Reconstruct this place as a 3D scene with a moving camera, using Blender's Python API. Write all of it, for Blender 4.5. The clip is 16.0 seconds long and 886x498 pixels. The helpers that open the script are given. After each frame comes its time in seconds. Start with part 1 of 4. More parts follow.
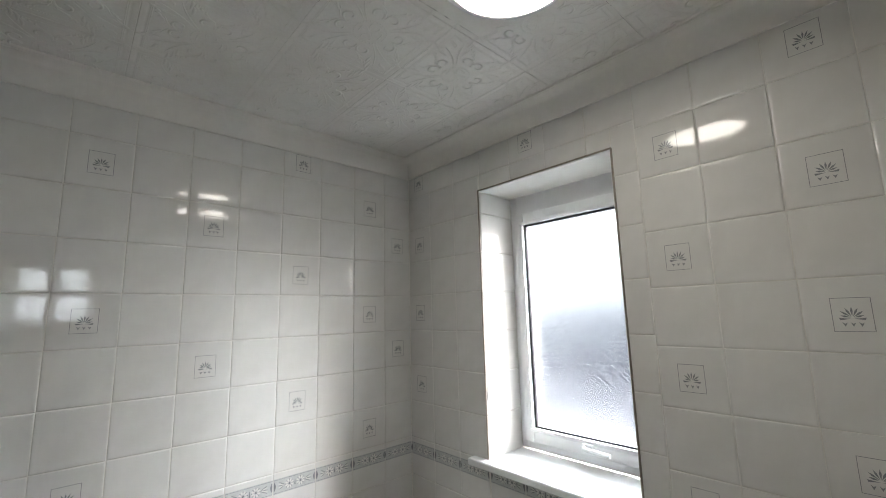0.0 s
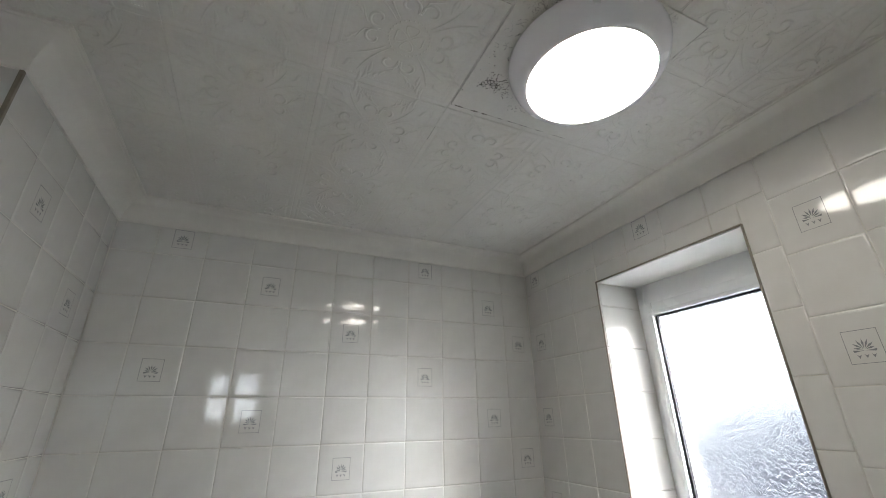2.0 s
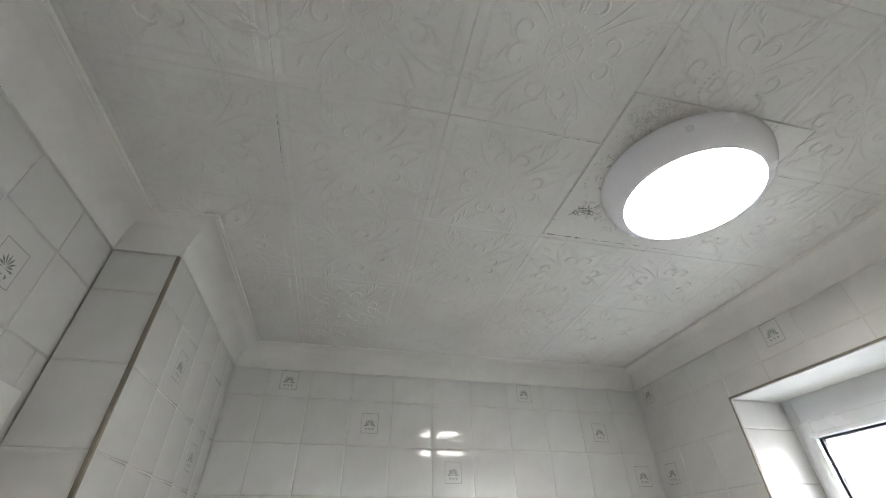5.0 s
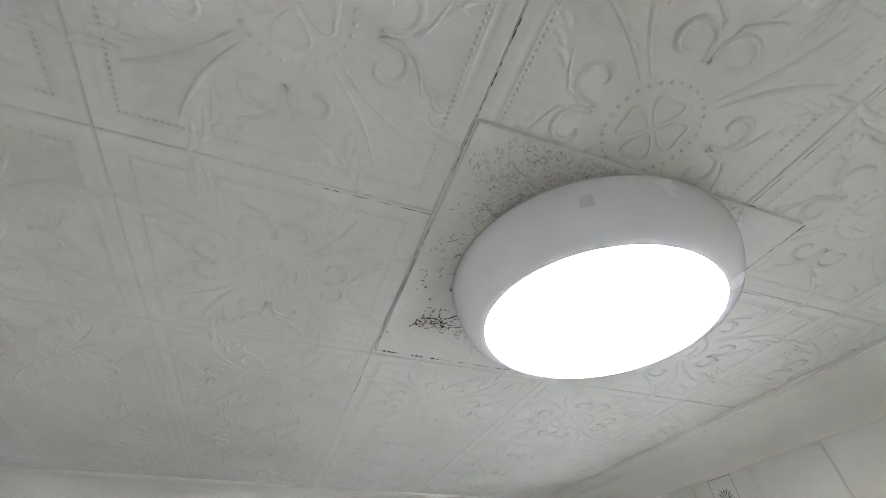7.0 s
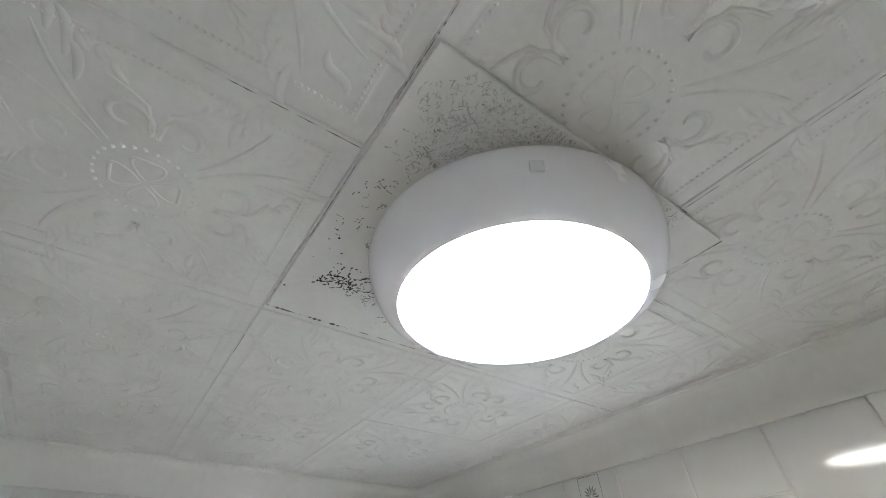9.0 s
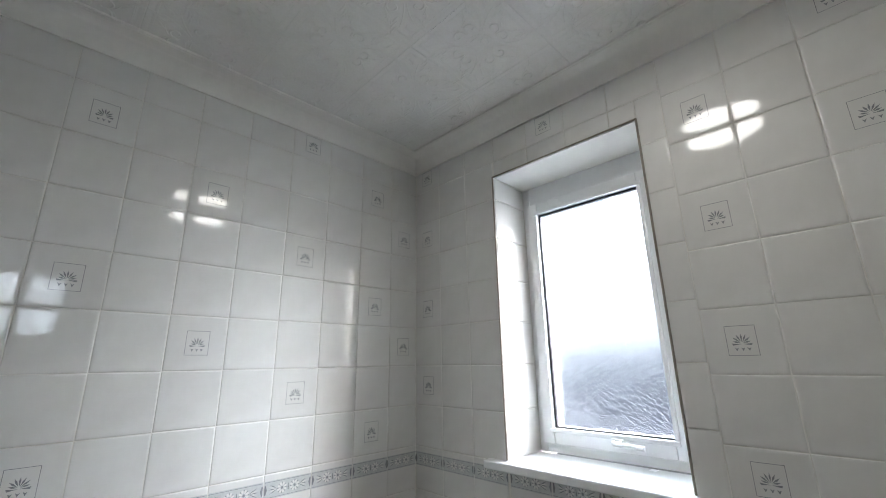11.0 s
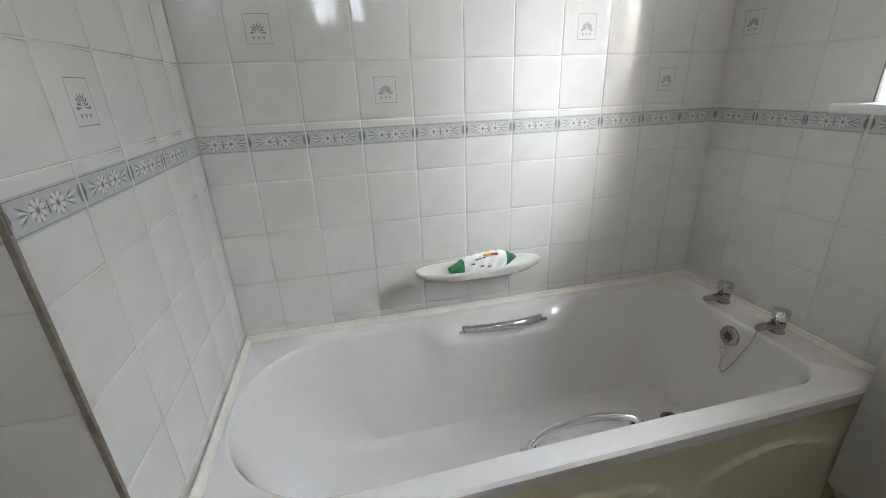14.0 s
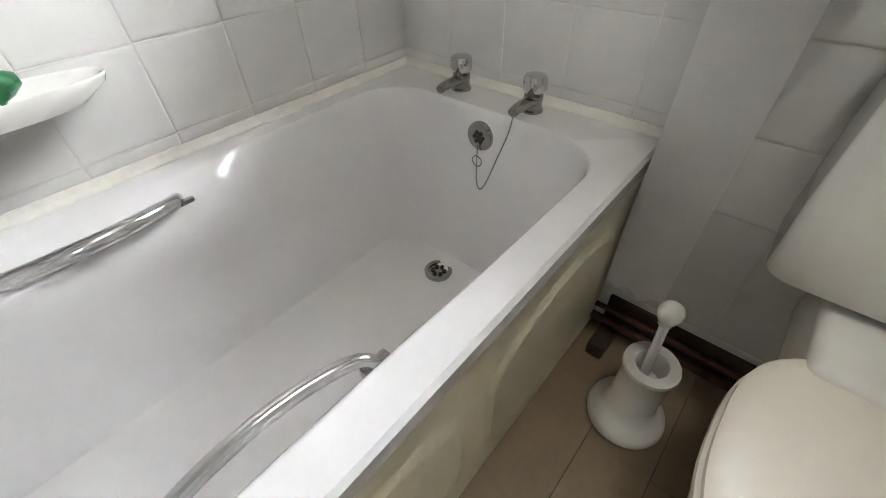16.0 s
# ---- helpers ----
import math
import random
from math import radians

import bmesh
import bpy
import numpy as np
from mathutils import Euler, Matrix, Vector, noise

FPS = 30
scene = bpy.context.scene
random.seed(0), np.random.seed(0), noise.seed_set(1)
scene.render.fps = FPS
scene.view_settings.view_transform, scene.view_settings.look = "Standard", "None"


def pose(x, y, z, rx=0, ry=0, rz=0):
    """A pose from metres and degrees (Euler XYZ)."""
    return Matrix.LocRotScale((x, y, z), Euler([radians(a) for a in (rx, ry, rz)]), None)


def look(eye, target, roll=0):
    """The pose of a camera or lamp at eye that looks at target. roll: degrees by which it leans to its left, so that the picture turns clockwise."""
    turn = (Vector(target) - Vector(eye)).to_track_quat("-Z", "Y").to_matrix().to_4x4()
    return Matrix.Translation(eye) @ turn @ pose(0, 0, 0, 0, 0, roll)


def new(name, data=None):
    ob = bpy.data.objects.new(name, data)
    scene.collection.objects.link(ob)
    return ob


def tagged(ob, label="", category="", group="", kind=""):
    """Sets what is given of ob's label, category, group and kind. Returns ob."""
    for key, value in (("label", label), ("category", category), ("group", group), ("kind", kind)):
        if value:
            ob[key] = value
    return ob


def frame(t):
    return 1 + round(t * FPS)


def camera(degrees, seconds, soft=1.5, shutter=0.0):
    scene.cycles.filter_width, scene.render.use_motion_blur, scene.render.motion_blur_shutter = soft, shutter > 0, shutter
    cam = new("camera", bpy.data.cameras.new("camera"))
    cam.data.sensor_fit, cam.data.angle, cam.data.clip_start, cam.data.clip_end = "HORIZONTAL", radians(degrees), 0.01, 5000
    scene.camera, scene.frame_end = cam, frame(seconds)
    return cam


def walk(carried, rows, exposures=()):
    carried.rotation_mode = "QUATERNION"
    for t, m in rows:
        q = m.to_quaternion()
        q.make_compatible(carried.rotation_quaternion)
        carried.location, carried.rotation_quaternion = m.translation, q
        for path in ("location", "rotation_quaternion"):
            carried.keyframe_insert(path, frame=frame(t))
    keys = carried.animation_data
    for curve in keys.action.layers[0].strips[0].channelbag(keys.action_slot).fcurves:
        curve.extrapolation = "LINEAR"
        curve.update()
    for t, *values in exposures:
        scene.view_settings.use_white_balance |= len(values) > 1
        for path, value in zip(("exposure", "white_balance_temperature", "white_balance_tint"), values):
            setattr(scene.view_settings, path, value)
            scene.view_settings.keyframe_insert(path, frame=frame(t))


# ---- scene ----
cam = camera(94.3, 16.0, soft=0.95)
PATH = [
    (0, (-1.165, -1.521, 1.737), (0.162, -0.057, 2.046), -1.5),
    (0.5, (-1.185, -1.542, 1.739), (-0.117, 0.054, 2.297), -1.2),
    (1, (-1.159, -1.549, 1.738), (-0.263, 0.098, 2.435), -1.0),
    (1.5, (-1.133, -1.568, 1.744), (-0.329, 0.107, 2.486), -0.8),
    (2, (-1.146, -1.578, 1.739), (-0.386, 0.107, 2.505), -0.9),
    (2.5, (-1.147, -1.6, 1.750), (-0.427, 0.084, 2.556), -0.9),
    (3, (-1.14, -1.606, 1.773), (-0.48, 0.073, 2.637), -1.0),
    (3.5, (-1.169, -1.629, 1.788), (-0.6, 0.044, 2.725), -1.1),
    (4, (-1.219, -1.657, 1.786), (-0.77, 0.002, 2.809), -1.1),
    (4.2, (-1.239, -1.671, 1.784), (-0.84, -0.019, 2.839), -1.1),
    (6.3, (-1.036, -1.401, 2.005), (-0.677, 0.036, 3.349), -1.2),
    (6.5, (-0.985, -1.409, 2.046), (-0.601, 0.014, 3.398), -1.0),
    (7, (-0.893, -1.415, 2.134), (-0.381, -0.054, 3.508), -1.7),
    (7.5, (-0.846, -1.398, 2.185), (-0.241, -0.087, 3.569), -1.9),
    (8, (-0.822, -1.385, 2.205), (-0.162, -0.103, 3.591), -1.5),
    (8.2, (-0.822, -1.380, 2.209), (-0.120, -0.107, 3.583), -1.7),
    (10.3, (-1.053, -1.332, 1.735), (0.143, -0.153, 2.814), -1.6),
    (10.5, (-1.082, -1.337, 1.643), (0.178, -0.126, 2.616), -1.4),
    (11, (-1.172, -1.351, 1.523), (0.187, 0.016, 2.056), -1.0),
    (11.5, (-1.205, -1.341, 1.434), (0.024, 0.232, 1.544), -0.5),
    (12, (-1.3, -1.266, 1.378), (-0.251, 0.429, 1.211), -0.8),
    (12.5, (-1.334, -1.233, 1.376), (-0.565, 0.576, 1.004), -1.0),
    (13, (-1.345, -1.233, 1.383), (-0.797, 0.627, 0.892), -1.4),
    (13.5, (-1.351, -1.234, 1.376), (-0.936, 0.632, 0.786), -1.7),
    (14, (-1.27, -1.228, 1.285), (-0.848, 0.585, 0.553), -2.2),
    (14.5, (-1.271, -1.201, 1.217), (-0.74, 0.474, 0.262), -2.6),
    (15, (-1.215, -1.148, 1.145), (-0.5, 0.34, 0.017), -2.6),
    (15.5, (-1.08, -0.944, 1.085), (-0.165, 0.309, -0.177), -2.7),
    (16, (-0.801, -0.835, 0.941), (0.283, 0.152, -0.420), -2.3),
]
walk(cam, [(t, look(eye, target, roll)) for t, eye, target, roll in PATH],
     exposures=[(0, 2.34, 6600, 10), (4.2, 2.78, 6550, 10), (6.3, 3.2, 6350, 10), (8.2, 3.1, 6400, 10), (10.3, 2.7, 6200, 10), (11.5, 2.3, 6300, 10), (12.5, 2.32, 6550, 10),
                (13.5, 2.42, 6500, 10), (14.5, 2.82, 6550, 10), (15.5, 3.08, 6650, 10), (16, 3.3, 6600, 10)])

# ---- light ----
world = bpy.data.worlds.new("sky")
scene.world = world
world.use_nodes = True
wn = world.node_tree
wn.nodes.clear()
w_out = wn.nodes.new("ShaderNodeOutputWorld")
w_bg = wn.nodes.new("ShaderNodeBackground")
w_sky = wn.nodes.new("ShaderNodeTexSky")
w_sky.sky_type = "NISHITA"
w_sky.sun_disc = False
w_sky.sun_elevation = radians(22)
w_sky.sun_rotation = radians(145)
w_sky.air_density, w_sky.dust_density = 1.0, 4.0
w_bg.inputs["Strength"].default_value = 0.05
wn.links.new(w_sky.outputs[0], w_bg.inputs[0])
wn.links.new(w_bg.outputs[0], w_out.inputs[0])
sun = new("sun", bpy.data.lights.new("sun", "SUN"))
sun.data.energy, sun.data.angle, sun.data.color = 5.0, radians(50), (0.90, 0.95, 1)
sun.matrix_world = look((5, -2.5, 2.1), (0, 0, 0))
LAMP_STRENGTH = 4.0
SKY_GLOW = 3.5

# ---- materials ----


def material(name, color, rough=0.5, metal=0.0, vary=0.06, scale=8.0, fine=60.0, bump=0.0, spec=0.5, tint=None, piece=0.0, coat=0.0):
    """Principled surface with tone variation at two scales, fine relief and a tone per piece."""
    m = bpy.data.materials.new(name)
    m.use_nodes = True
    t = m.node_tree
    b = t.nodes["Principled BSDF"]
    b.inputs["Metallic"].default_value = metal
    b.inputs["Specular IOR Level"].default_value = spec
    b.inputs["Coat Weight"].default_value = coat
    b.inputs["Coat Roughness"].default_value = 0.05
    co = t.nodes.new("ShaderNodeTexCoord")
    n1, n2 = t.nodes.new("ShaderNodeTexNoise"), t.nodes.new("ShaderNodeTexNoise")
    n1.inputs["Scale"].default_value, n2.inputs["Scale"].default_value = scale, fine
    n1.inputs["Detail"].default_value = 5
    for n in (n1, n2):
        t.links.new(co.outputs["Object"], n.inputs["Vector"])
    add = t.nodes.new("ShaderNodeMath")
    add.operation = "MULTIPLY_ADD"
    add.inputs[1].default_value = 0.4
    t.links.new(n2.outputs["Fac"], add.inputs[0])
    t.links.new(n1.outputs["Fac"], add.inputs[2])
    ramp = t.nodes.new("ShaderNodeMapRange")
    ramp.inputs["From Min"].default_value, ramp.inputs["From Max"].default_value = 0.45, 0.95
    t.links.new(add.outputs[0], ramp.inputs["Value"])
    mix = t.nodes.new("ShaderNodeMix")
    mix.data_type = "RGBA"
    dark = tint or tuple(c * (1 - vary * 2) for c in color)
    mix.inputs[6].default_value, mix.inputs[7].default_value = (*dark, 1), (*color, 1)
    t.links.new(ramp.outputs[0], mix.inputs[0])
    last = mix.outputs[2]
    if piece:
        info = t.nodes.new("ShaderNodeObjectInfo")
        mr = t.nodes.new("ShaderNodeMapRange")
        mr.inputs["To Min"].default_value, mr.inputs["To Max"].default_value = 1 - piece, 1 + piece
        t.links.new(info.outputs["Random"], mr.inputs["Value"])
        hs = t.nodes.new("ShaderNodeHueSaturation")
        t.links.new(mr.outputs[0], hs.inputs["Value"])
        t.links.new(last, hs.inputs["Color"])
        last = hs.outputs[0]
    t.links.new(last, b.inputs["Base Color"])
    rr = t.nodes.new("ShaderNodeMapRange")
    rr.inputs["To Min"].default_value, rr.inputs["To Max"].default_value = rough * 1.25, rough * 0.8
    t.links.new(n1.outputs["Fac"], rr.inputs["Value"])
    t.links.new(rr.outputs[0], b.inputs["Roughness"])
    if bump:
        bp = t.nodes.new("ShaderNodeBump")
        bp.inputs["Strength"].default_value, bp.inputs["Distance"].default_value = bump, 0.002
        t.links.new(add.outputs[0], bp.inputs["Height"])
        t.links.new(bp.outputs[0], b.inputs["Normal"])
    return m


M_TILE = material("glazed_tile", (0.67, 0.66, 0.635), 0.085, vary=0.04, scale=9, fine=30, bump=0.05, piece=0.02)
M_PRINT = material("tile_print", (0.29, 0.30, 0.315), 0.15, vary=0.2, scale=60, fine=400)
M_BAND = material("tile_band_print", (0.52, 0.53, 0.53), 0.12, vary=0.08, scale=60, fine=300)
M_GROUT = material("grout", (0.72, 0.71, 0.68), 0.7, vary=0.2, scale=7, fine=60, bump=0.2, tint=(0.58, 0.55, 0.49))
M_PLASTER = material("painted_plaster", (0.72, 0.71, 0.68), 0.7, vary=0.05, scale=3, fine=40, bump=0.2)
M_CEIL = material("ceiling_tile_foam", (0.69, 0.68, 0.655), 0.65, vary=0.07, scale=4, fine=120, bump=0.3, tint=(0.60, 0.585, 0.55))
M_COVE = material("coving_paint", (0.74, 0.72, 0.68), 0.6, vary=0.05, scale=5, fine=60, bump=0.25)
M_MOULD = material("black_mould", (0.05, 0.045, 0.04), 0.9, vary=0.3)
M_CRACK = material("joint_dirt", (0.15, 0.13, 0.11), 0.9, vary=0.3)
M_LAMPBODY = material("white_polycarbonate", (0.90, 0.89, 0.92), 0.25, vary=0.01)
M_UPVC = material("white_upvc", (0.80, 0.81, 0.82), 0.25, vary=0.02)
M_GASKET = material("black_gasket", (0.03, 0.03, 0.035), 0.5)
M_BATH = material("bath_acrylic", (0.72, 0.70, 0.69), 0.07, vary=0.03, scale=3, fine=50, coat=0.3)
M_CREAM = material("cream_panel_plastic", (0.77, 0.72, 0.55), 0.3, vary=0.08, scale=4, fine=70, bump=0.08)
M_SEAL = material("yellowed_sealant_trim", (0.75, 0.72, 0.65), 0.4, vary=0.08, scale=15, fine=90, bump=0.15)
M_CHROME = material("chrome", (0.72, 0.72, 0.73), 0.10, metal=1.0, vary=0.1, scale=30, fine=200)
M_DARKCHROME = material("worn_chrome", (0.45, 0.44, 0.42), 0.2, metal=1.0, vary=0.15, scale=30, fine=200)
# black of the cistern nut, also painted in for the dark inside holes
M_BLACK = material("black_nut_and_hole_shade", (0.012, 0.011, 0.01), 0.6)
M_CERAMIC = material("white_ceramic", (0.76, 0.74, 0.70), 0.1, vary=0.02, scale=4, coat=0.3)
M_SEAT = material("cream_seat_plastic", (0.82, 0.77, 0.67), 0.16, vary=0.03, scale=3)
M_PAPER = material("toilet_paper", (0.78, 0.76, 0.74), 0.95, vary=0.04, scale=20, fine=200, bump=0.3)
M_SOAPWHITE = material("wrapper_white", (0.78, 0.78, 0.76), 0.35, vary=0.05, scale=60, bump=0.5)
M_GREEN = material("wrapper_green", (0.02, 0.17, 0.06), 0.35, vary=0.2, scale=60)
M_ORANGE = material("wrapper_orange", (0.80, 0.36, 0.05), 0.4)
M_RED = material("wrapper_red", (0.35, 0.06, 0.03), 0.4)
M_INK = material("wrapper_ink", (0.10, 0.12, 0.10), 0.5)
M_TRIM = material("brown_edge_trim", (0.27, 0.235, 0.185), 0.5, vary=0.25, scale=12, fine=90)
M_TIMBER = material("dark_damp_timber", (0.085, 0.05, 0.033), 0.8, vary=0.35, scale=8, fine=60, bump=0.6, tint=(0.02, 0.014, 0.01))
M_PIPE = material("painted_copper_pipe", (0.16, 0.06, 0.035), 0.35, metal=0.6, vary=0.3, scale=12)
M_DOOR = material("white_gloss_paint", (0.76, 0.75, 0.72), 0.3, vary=0.03, scale=3, bump=0.05)
M_FLOOR = material("oak_vinyl_plank", (0.33, 0.25, 0.165), 0.38, vary=0.12, scale=5, fine=50, bump=0.15, tint=(0.24, 0.18, 0.115), piece=0.10)
M_FLOORGAP = material("plank_gap", (0.09, 0.065, 0.045), 0.8)
M_HEDGE = material("hedge_leaf", (0.10, 0.12, 0.10), 0.6, vary=0.3, scale=3)
M_FENCE = material("weathered_fence", (0.33, 0.33, 0.36), 0.8, vary=0.2, scale=2)
M_GRASS = material("garden_paving", (0.32, 0.31, 0.32), 0.9, vary=0.2, scale=1)


def lamp_material():
    m = bpy.data.materials.new("lamp_diffuser")
    m.use_nodes = True
    b = m.node_tree.nodes["Principled BSDF"]
    b.inputs["Base Color"].default_value = (0.9, 0.9, 0.88, 1)
    b.inputs["Emission Color"].default_value = (1, 0.95, 0.87, 1)
    b.inputs["Emission Strength"].default_value = LAMP_STRENGTH
    return m


def frosted_glass():
    """Obscure glass with a pressed pattern of small fans."""
    m = bpy.data.materials.new("patterned_glass")
    m.use_nodes = True
    t = m.node_tree
    b = t.nodes["Principled BSDF"]
    b.inputs["Base Color"].default_value = (0.97, 0.98, 1, 1)
    b.inputs["Transmission Weight"].default_value = 1
    b.inputs["Roughness"].default_value = 0.05
    b.inputs["IOR"].default_value = 1.3
    co = t.nodes.new("ShaderNodeTexCoord")
    vo = t.nodes.new("ShaderNodeTexVoronoi")
    vo.inputs["Scale"].default_value = 56
    away = t.nodes.new("ShaderNodeVectorMath")
    away.operation = "SUBTRACT"
    t.links.new(co.outputs["Object"], away.inputs[0])
    t.links.new(vo.outputs["Position"], away.inputs[1])
    xyz = t.nodes.new("ShaderNodeSeparateXYZ")
    t.links.new(away.outputs[0], xyz.inputs[0])
    turn, rays, fall, ad = (t.nodes.new("ShaderNodeMath") for _ in range(4))
    turn.operation = "ARCTAN2"
    t.links.new(xyz.outputs["Z"], turn.inputs[0])
    t.links.new(xyz.outputs["Y"], turn.inputs[1])
    nine = t.nodes.new("ShaderNodeMath")
    nine.operation = "MULTIPLY"
    nine.inputs[1].default_value = 9
    t.links.new(turn.outputs[0], nine.inputs[0])
    rays.operation = "SINE"
    t.links.new(nine.outputs[0], rays.inputs[0])
    fall.operation = "MULTIPLY"
    t.links.new(rays.outputs[0], fall.inputs[0])
    t.links.new(vo.outputs["Distance"], fall.inputs[1])
    ad.operation = "ADD"
    t.links.new(fall.outputs[0], ad.inputs[0])
    t.links.new(vo.outputs["Distance"], ad.inputs[1])
    bp = t.nodes.new("ShaderNodeBump")
    bp.inputs["Strength"].default_value, bp.inputs["Distance"].default_value = 0.30, 0.004
    t.links.new(co.outputs["Object"], vo.inputs["Vector"])
    t.links.new(ad.outputs[0], bp.inputs["Height"])
    t.links.new(bp.outputs[0], b.inputs["Normal"])
    return m


M_LAMP = lamp_material()
M_GLASS = frosted_glass()

# ---- mesh helpers ----


def link(name, bm, mats, parent=None, label="", smooth=False):
    me = bpy.data.meshes.new(name)
    bmesh.ops.recalc_face_normals(bm, faces=bm.faces)
    bm.to_mesh(me)
    bm.free()
    for m in (mats if isinstance(mats, (list, tuple)) else [mats]):
        me.materials.append(m)
    if smooth:
        me.shade_smooth()
        me.set_sharp_from_angle(angle=radians(40))
    ob = new(name, me)
    ob.parent = parent
    if label:
        ob["label"] = label
    return ob


def part(name, bm, mats, parent, label="", smooth=True):
    return link(name, bm, mats, parent, label, smooth)


def empty(name, at, label, category, group=""):
    ob = new(name)
    ob.location = at
    ob.empty_display_size = 0.05
    return tagged(ob, label, category, group)


def box(bm, x0, y0, z0, x1, y1, z1, bevel=0.0, seg=2, mat=0):
    made = bmesh.ops.create_cube(bm, size=1)
    vs = made["verts"]
    for v in vs:
        v.co = Vector((x0 + (v.co.x + .5) * (x1 - x0), y0 + (v.co.y + .5) * (y1 - y0), z0 + (v.co.z + .5) * (z1 - z0)))
    faces = {f for v in vs for f in v.link_faces}
    for f in faces:
        f.material_index = mat
    if bevel:
        edges = list({e for f in faces for e in f.edges})
        bmesh.ops.bevel(bm, geom=edges, offset=bevel, segments=seg, affect="EDGES", profile=0.6)
    return bm


def boxed(*a, **k):
    return box(bmesh.new(), *a, **k)


def loft(bm, loops, close=True, cap0=False, cap1=False, mat=0):
    """Skin between loops of equal count."""
    rows = [[bm.verts.new(p) for p in lp] for lp in loops]
    n = len(rows[0])
    for a, b in zip(rows, rows[1:]):
        for i in range(n if close else n - 1):
            j = (i + 1) % n
            bm.faces.new((a[i], a[j], b[j], b[i])).material_index = mat
    if cap0:
        bm.faces.new(rows[0]).material_index = mat
    if cap1:
        bm.faces.new(rows[-1][::-1]).material_index = mat
    return bm


def lathe(bm, profile, n=32, at=(0, 0, 0), axis="z", mat=0):
    """Turned body: profile of (radius, height)."""
    loops = []
    for r, h in profile:
        ring = []
        for i in range(n):
            a = 2 * math.pi * i / n
            p = (r * math.cos(a), r * math.sin(a), h)
            p = {"z": p, "x": (p[2], p[0], p[1]), "y": (p[0], p[2], p[1])}[axis]
            ring.append(Vector(p) + Vector(at))
        loops.append(ring)
    return loft(bm, loops, cap0=True, cap1=True, mat=mat)


def tube(bm, pts, r, n=8, mat=0, caps=True):
    """Round bar along points; r is one radius or one a point."""
    pts = [Vector(p) for p in pts]
    loops, side = [], None
    for i, p in enumerate(pts):
        d = (pts[min(i + 1, len(pts) - 1)] - pts[max(i - 1, 0)]).normalized()
        if side is None:
            side = d.orthogonal().normalized()
        side = (side - d * side.dot(d)).normalized()
        up = d.cross(side)
        rr = r[i] if isinstance(r, (list, tuple)) else r
        loops.append([p + rr * (math.cos(2 * math.pi * k / n) * side + math.sin(2 * math.pi * k / n) * up) for k in range(n)])
    return loft(bm, loops, cap0=caps, cap1=caps, mat=mat)


def flat(bm, pts, mat=0):
    bm.faces.new([bm.verts.new(p) for p in pts]).material_index = mat
    return bm


def curve_pts(pts, n=8):
    """Smooth path through points (Catmull-Rom)."""
    pts = [Vector(p) for p in pts]
    out = []
    for i in range(len(pts) - 1):
        p0, p1, p2, p3 = pts[max(i - 1, 0)], pts[i], pts[i + 1], pts[min(i + 2, len(pts) - 1)]
        for k in range(n):
            t = k / n
            out.append(0.5 * ((2 * p1) + (p2 - p0) * t + (2 * p0 - 5 * p1 + 4 * p2 - p3) * t * t + (3 * p1 - p0 - 3 * p2 + p3) * t ** 3))
    out.append(pts[-1])
    return out


# ---- plan ----
X_END = -1.635      # tiled end of the bath recess
Y_NIB = -0.70       # front of the boxed-in end
X_DOOR = -1.775     # wall with the door
Y_REAR = -2.05
Z_COVE = 2.385
Z_CEIL = 2.45
TILE, Z_ROW, X_JOINT = 0.1525, 1.36, -0.14
WIN = (-0.995, -0.450, 1.215, 2.213)    # y0, y1, z0, z1 of the window opening
DOOR = (-1.53, -0.79, 2.00)
RIM = 0.56

# ---- walls, floor and ceiling ----


def structure(name, bm, mats, smooth=False):
    return tagged(link(name, bm, mats, smooth=smooth), kind="structure")


wall_back = structure("wall_back", boxed(X_DOOR - .12, .0022, -.05, .35, .12, 2.55), M_GROUT)
bm = bmesh.new()
box(bm, .0022, Y_REAR - .1, -.05, .30, WIN[0], 2.55)
box(bm, .0022, WIN[1], -.05, .30, .0022, 2.55)
box(bm, .0022, WIN[0], WIN[3], .30, WIN[1], 2.55)
box(bm, .0022, WIN[0], -.05, .30, WIN[1], WIN[2] - .03)
wall_window = structure("wall_window", bm, M_GROUT)
wall_recess = structure("wall_recess", boxed(X_DOOR + .002, Y_NIB + .0022, -.05, X_END - .0022, .0020, 2.55), M_GROUT)
bm = bmesh.new()
box(bm, X_DOOR - .10, DOOR[1], -.05, X_DOOR - .0022, .005, 2.55)
box(bm, X_DOOR - .10, Y_REAR - .1, -.05, X_DOOR - .0022, DOOR[0], 2.55)
box(bm, X_DOOR - .10, DOOR[0], DOOR[2], X_DOOR - .0022, DOOR[1], 2.55)
wall_door = structure("wall_door", bm, M_GROUT)
RW = (-1.39, -1.07, 1.74, 2.07)    # x0, x1, z0, z1 of the small rear window
bm = bmesh.new()
box(bm, X_DOOR - .1, Y_REAR - .12, -.05, RW[0], Y_REAR - .0022, 2.55)
box(bm, RW[1], Y_REAR - .12, -.05, .30, Y_REAR - .0022, 2.55)
box(bm, RW[0], Y_REAR - .12, -.05, RW[1], Y_REAR - .0022, RW[2])
box(bm, RW[0], Y_REAR - .12, RW[3], RW[1], Y_REAR - .0022, 2.55)
wall_rear = structure("wall_rear", bm, M_GROUT)
floor = structure("floor", boxed(X_DOOR - .6, Y_REAR - .1, -.08, .01, .05, -.004), M_FLOORGAP)

# embossed foam ceiling tiles
CT, CX, CY = 0.2995, -0.803, -1.151


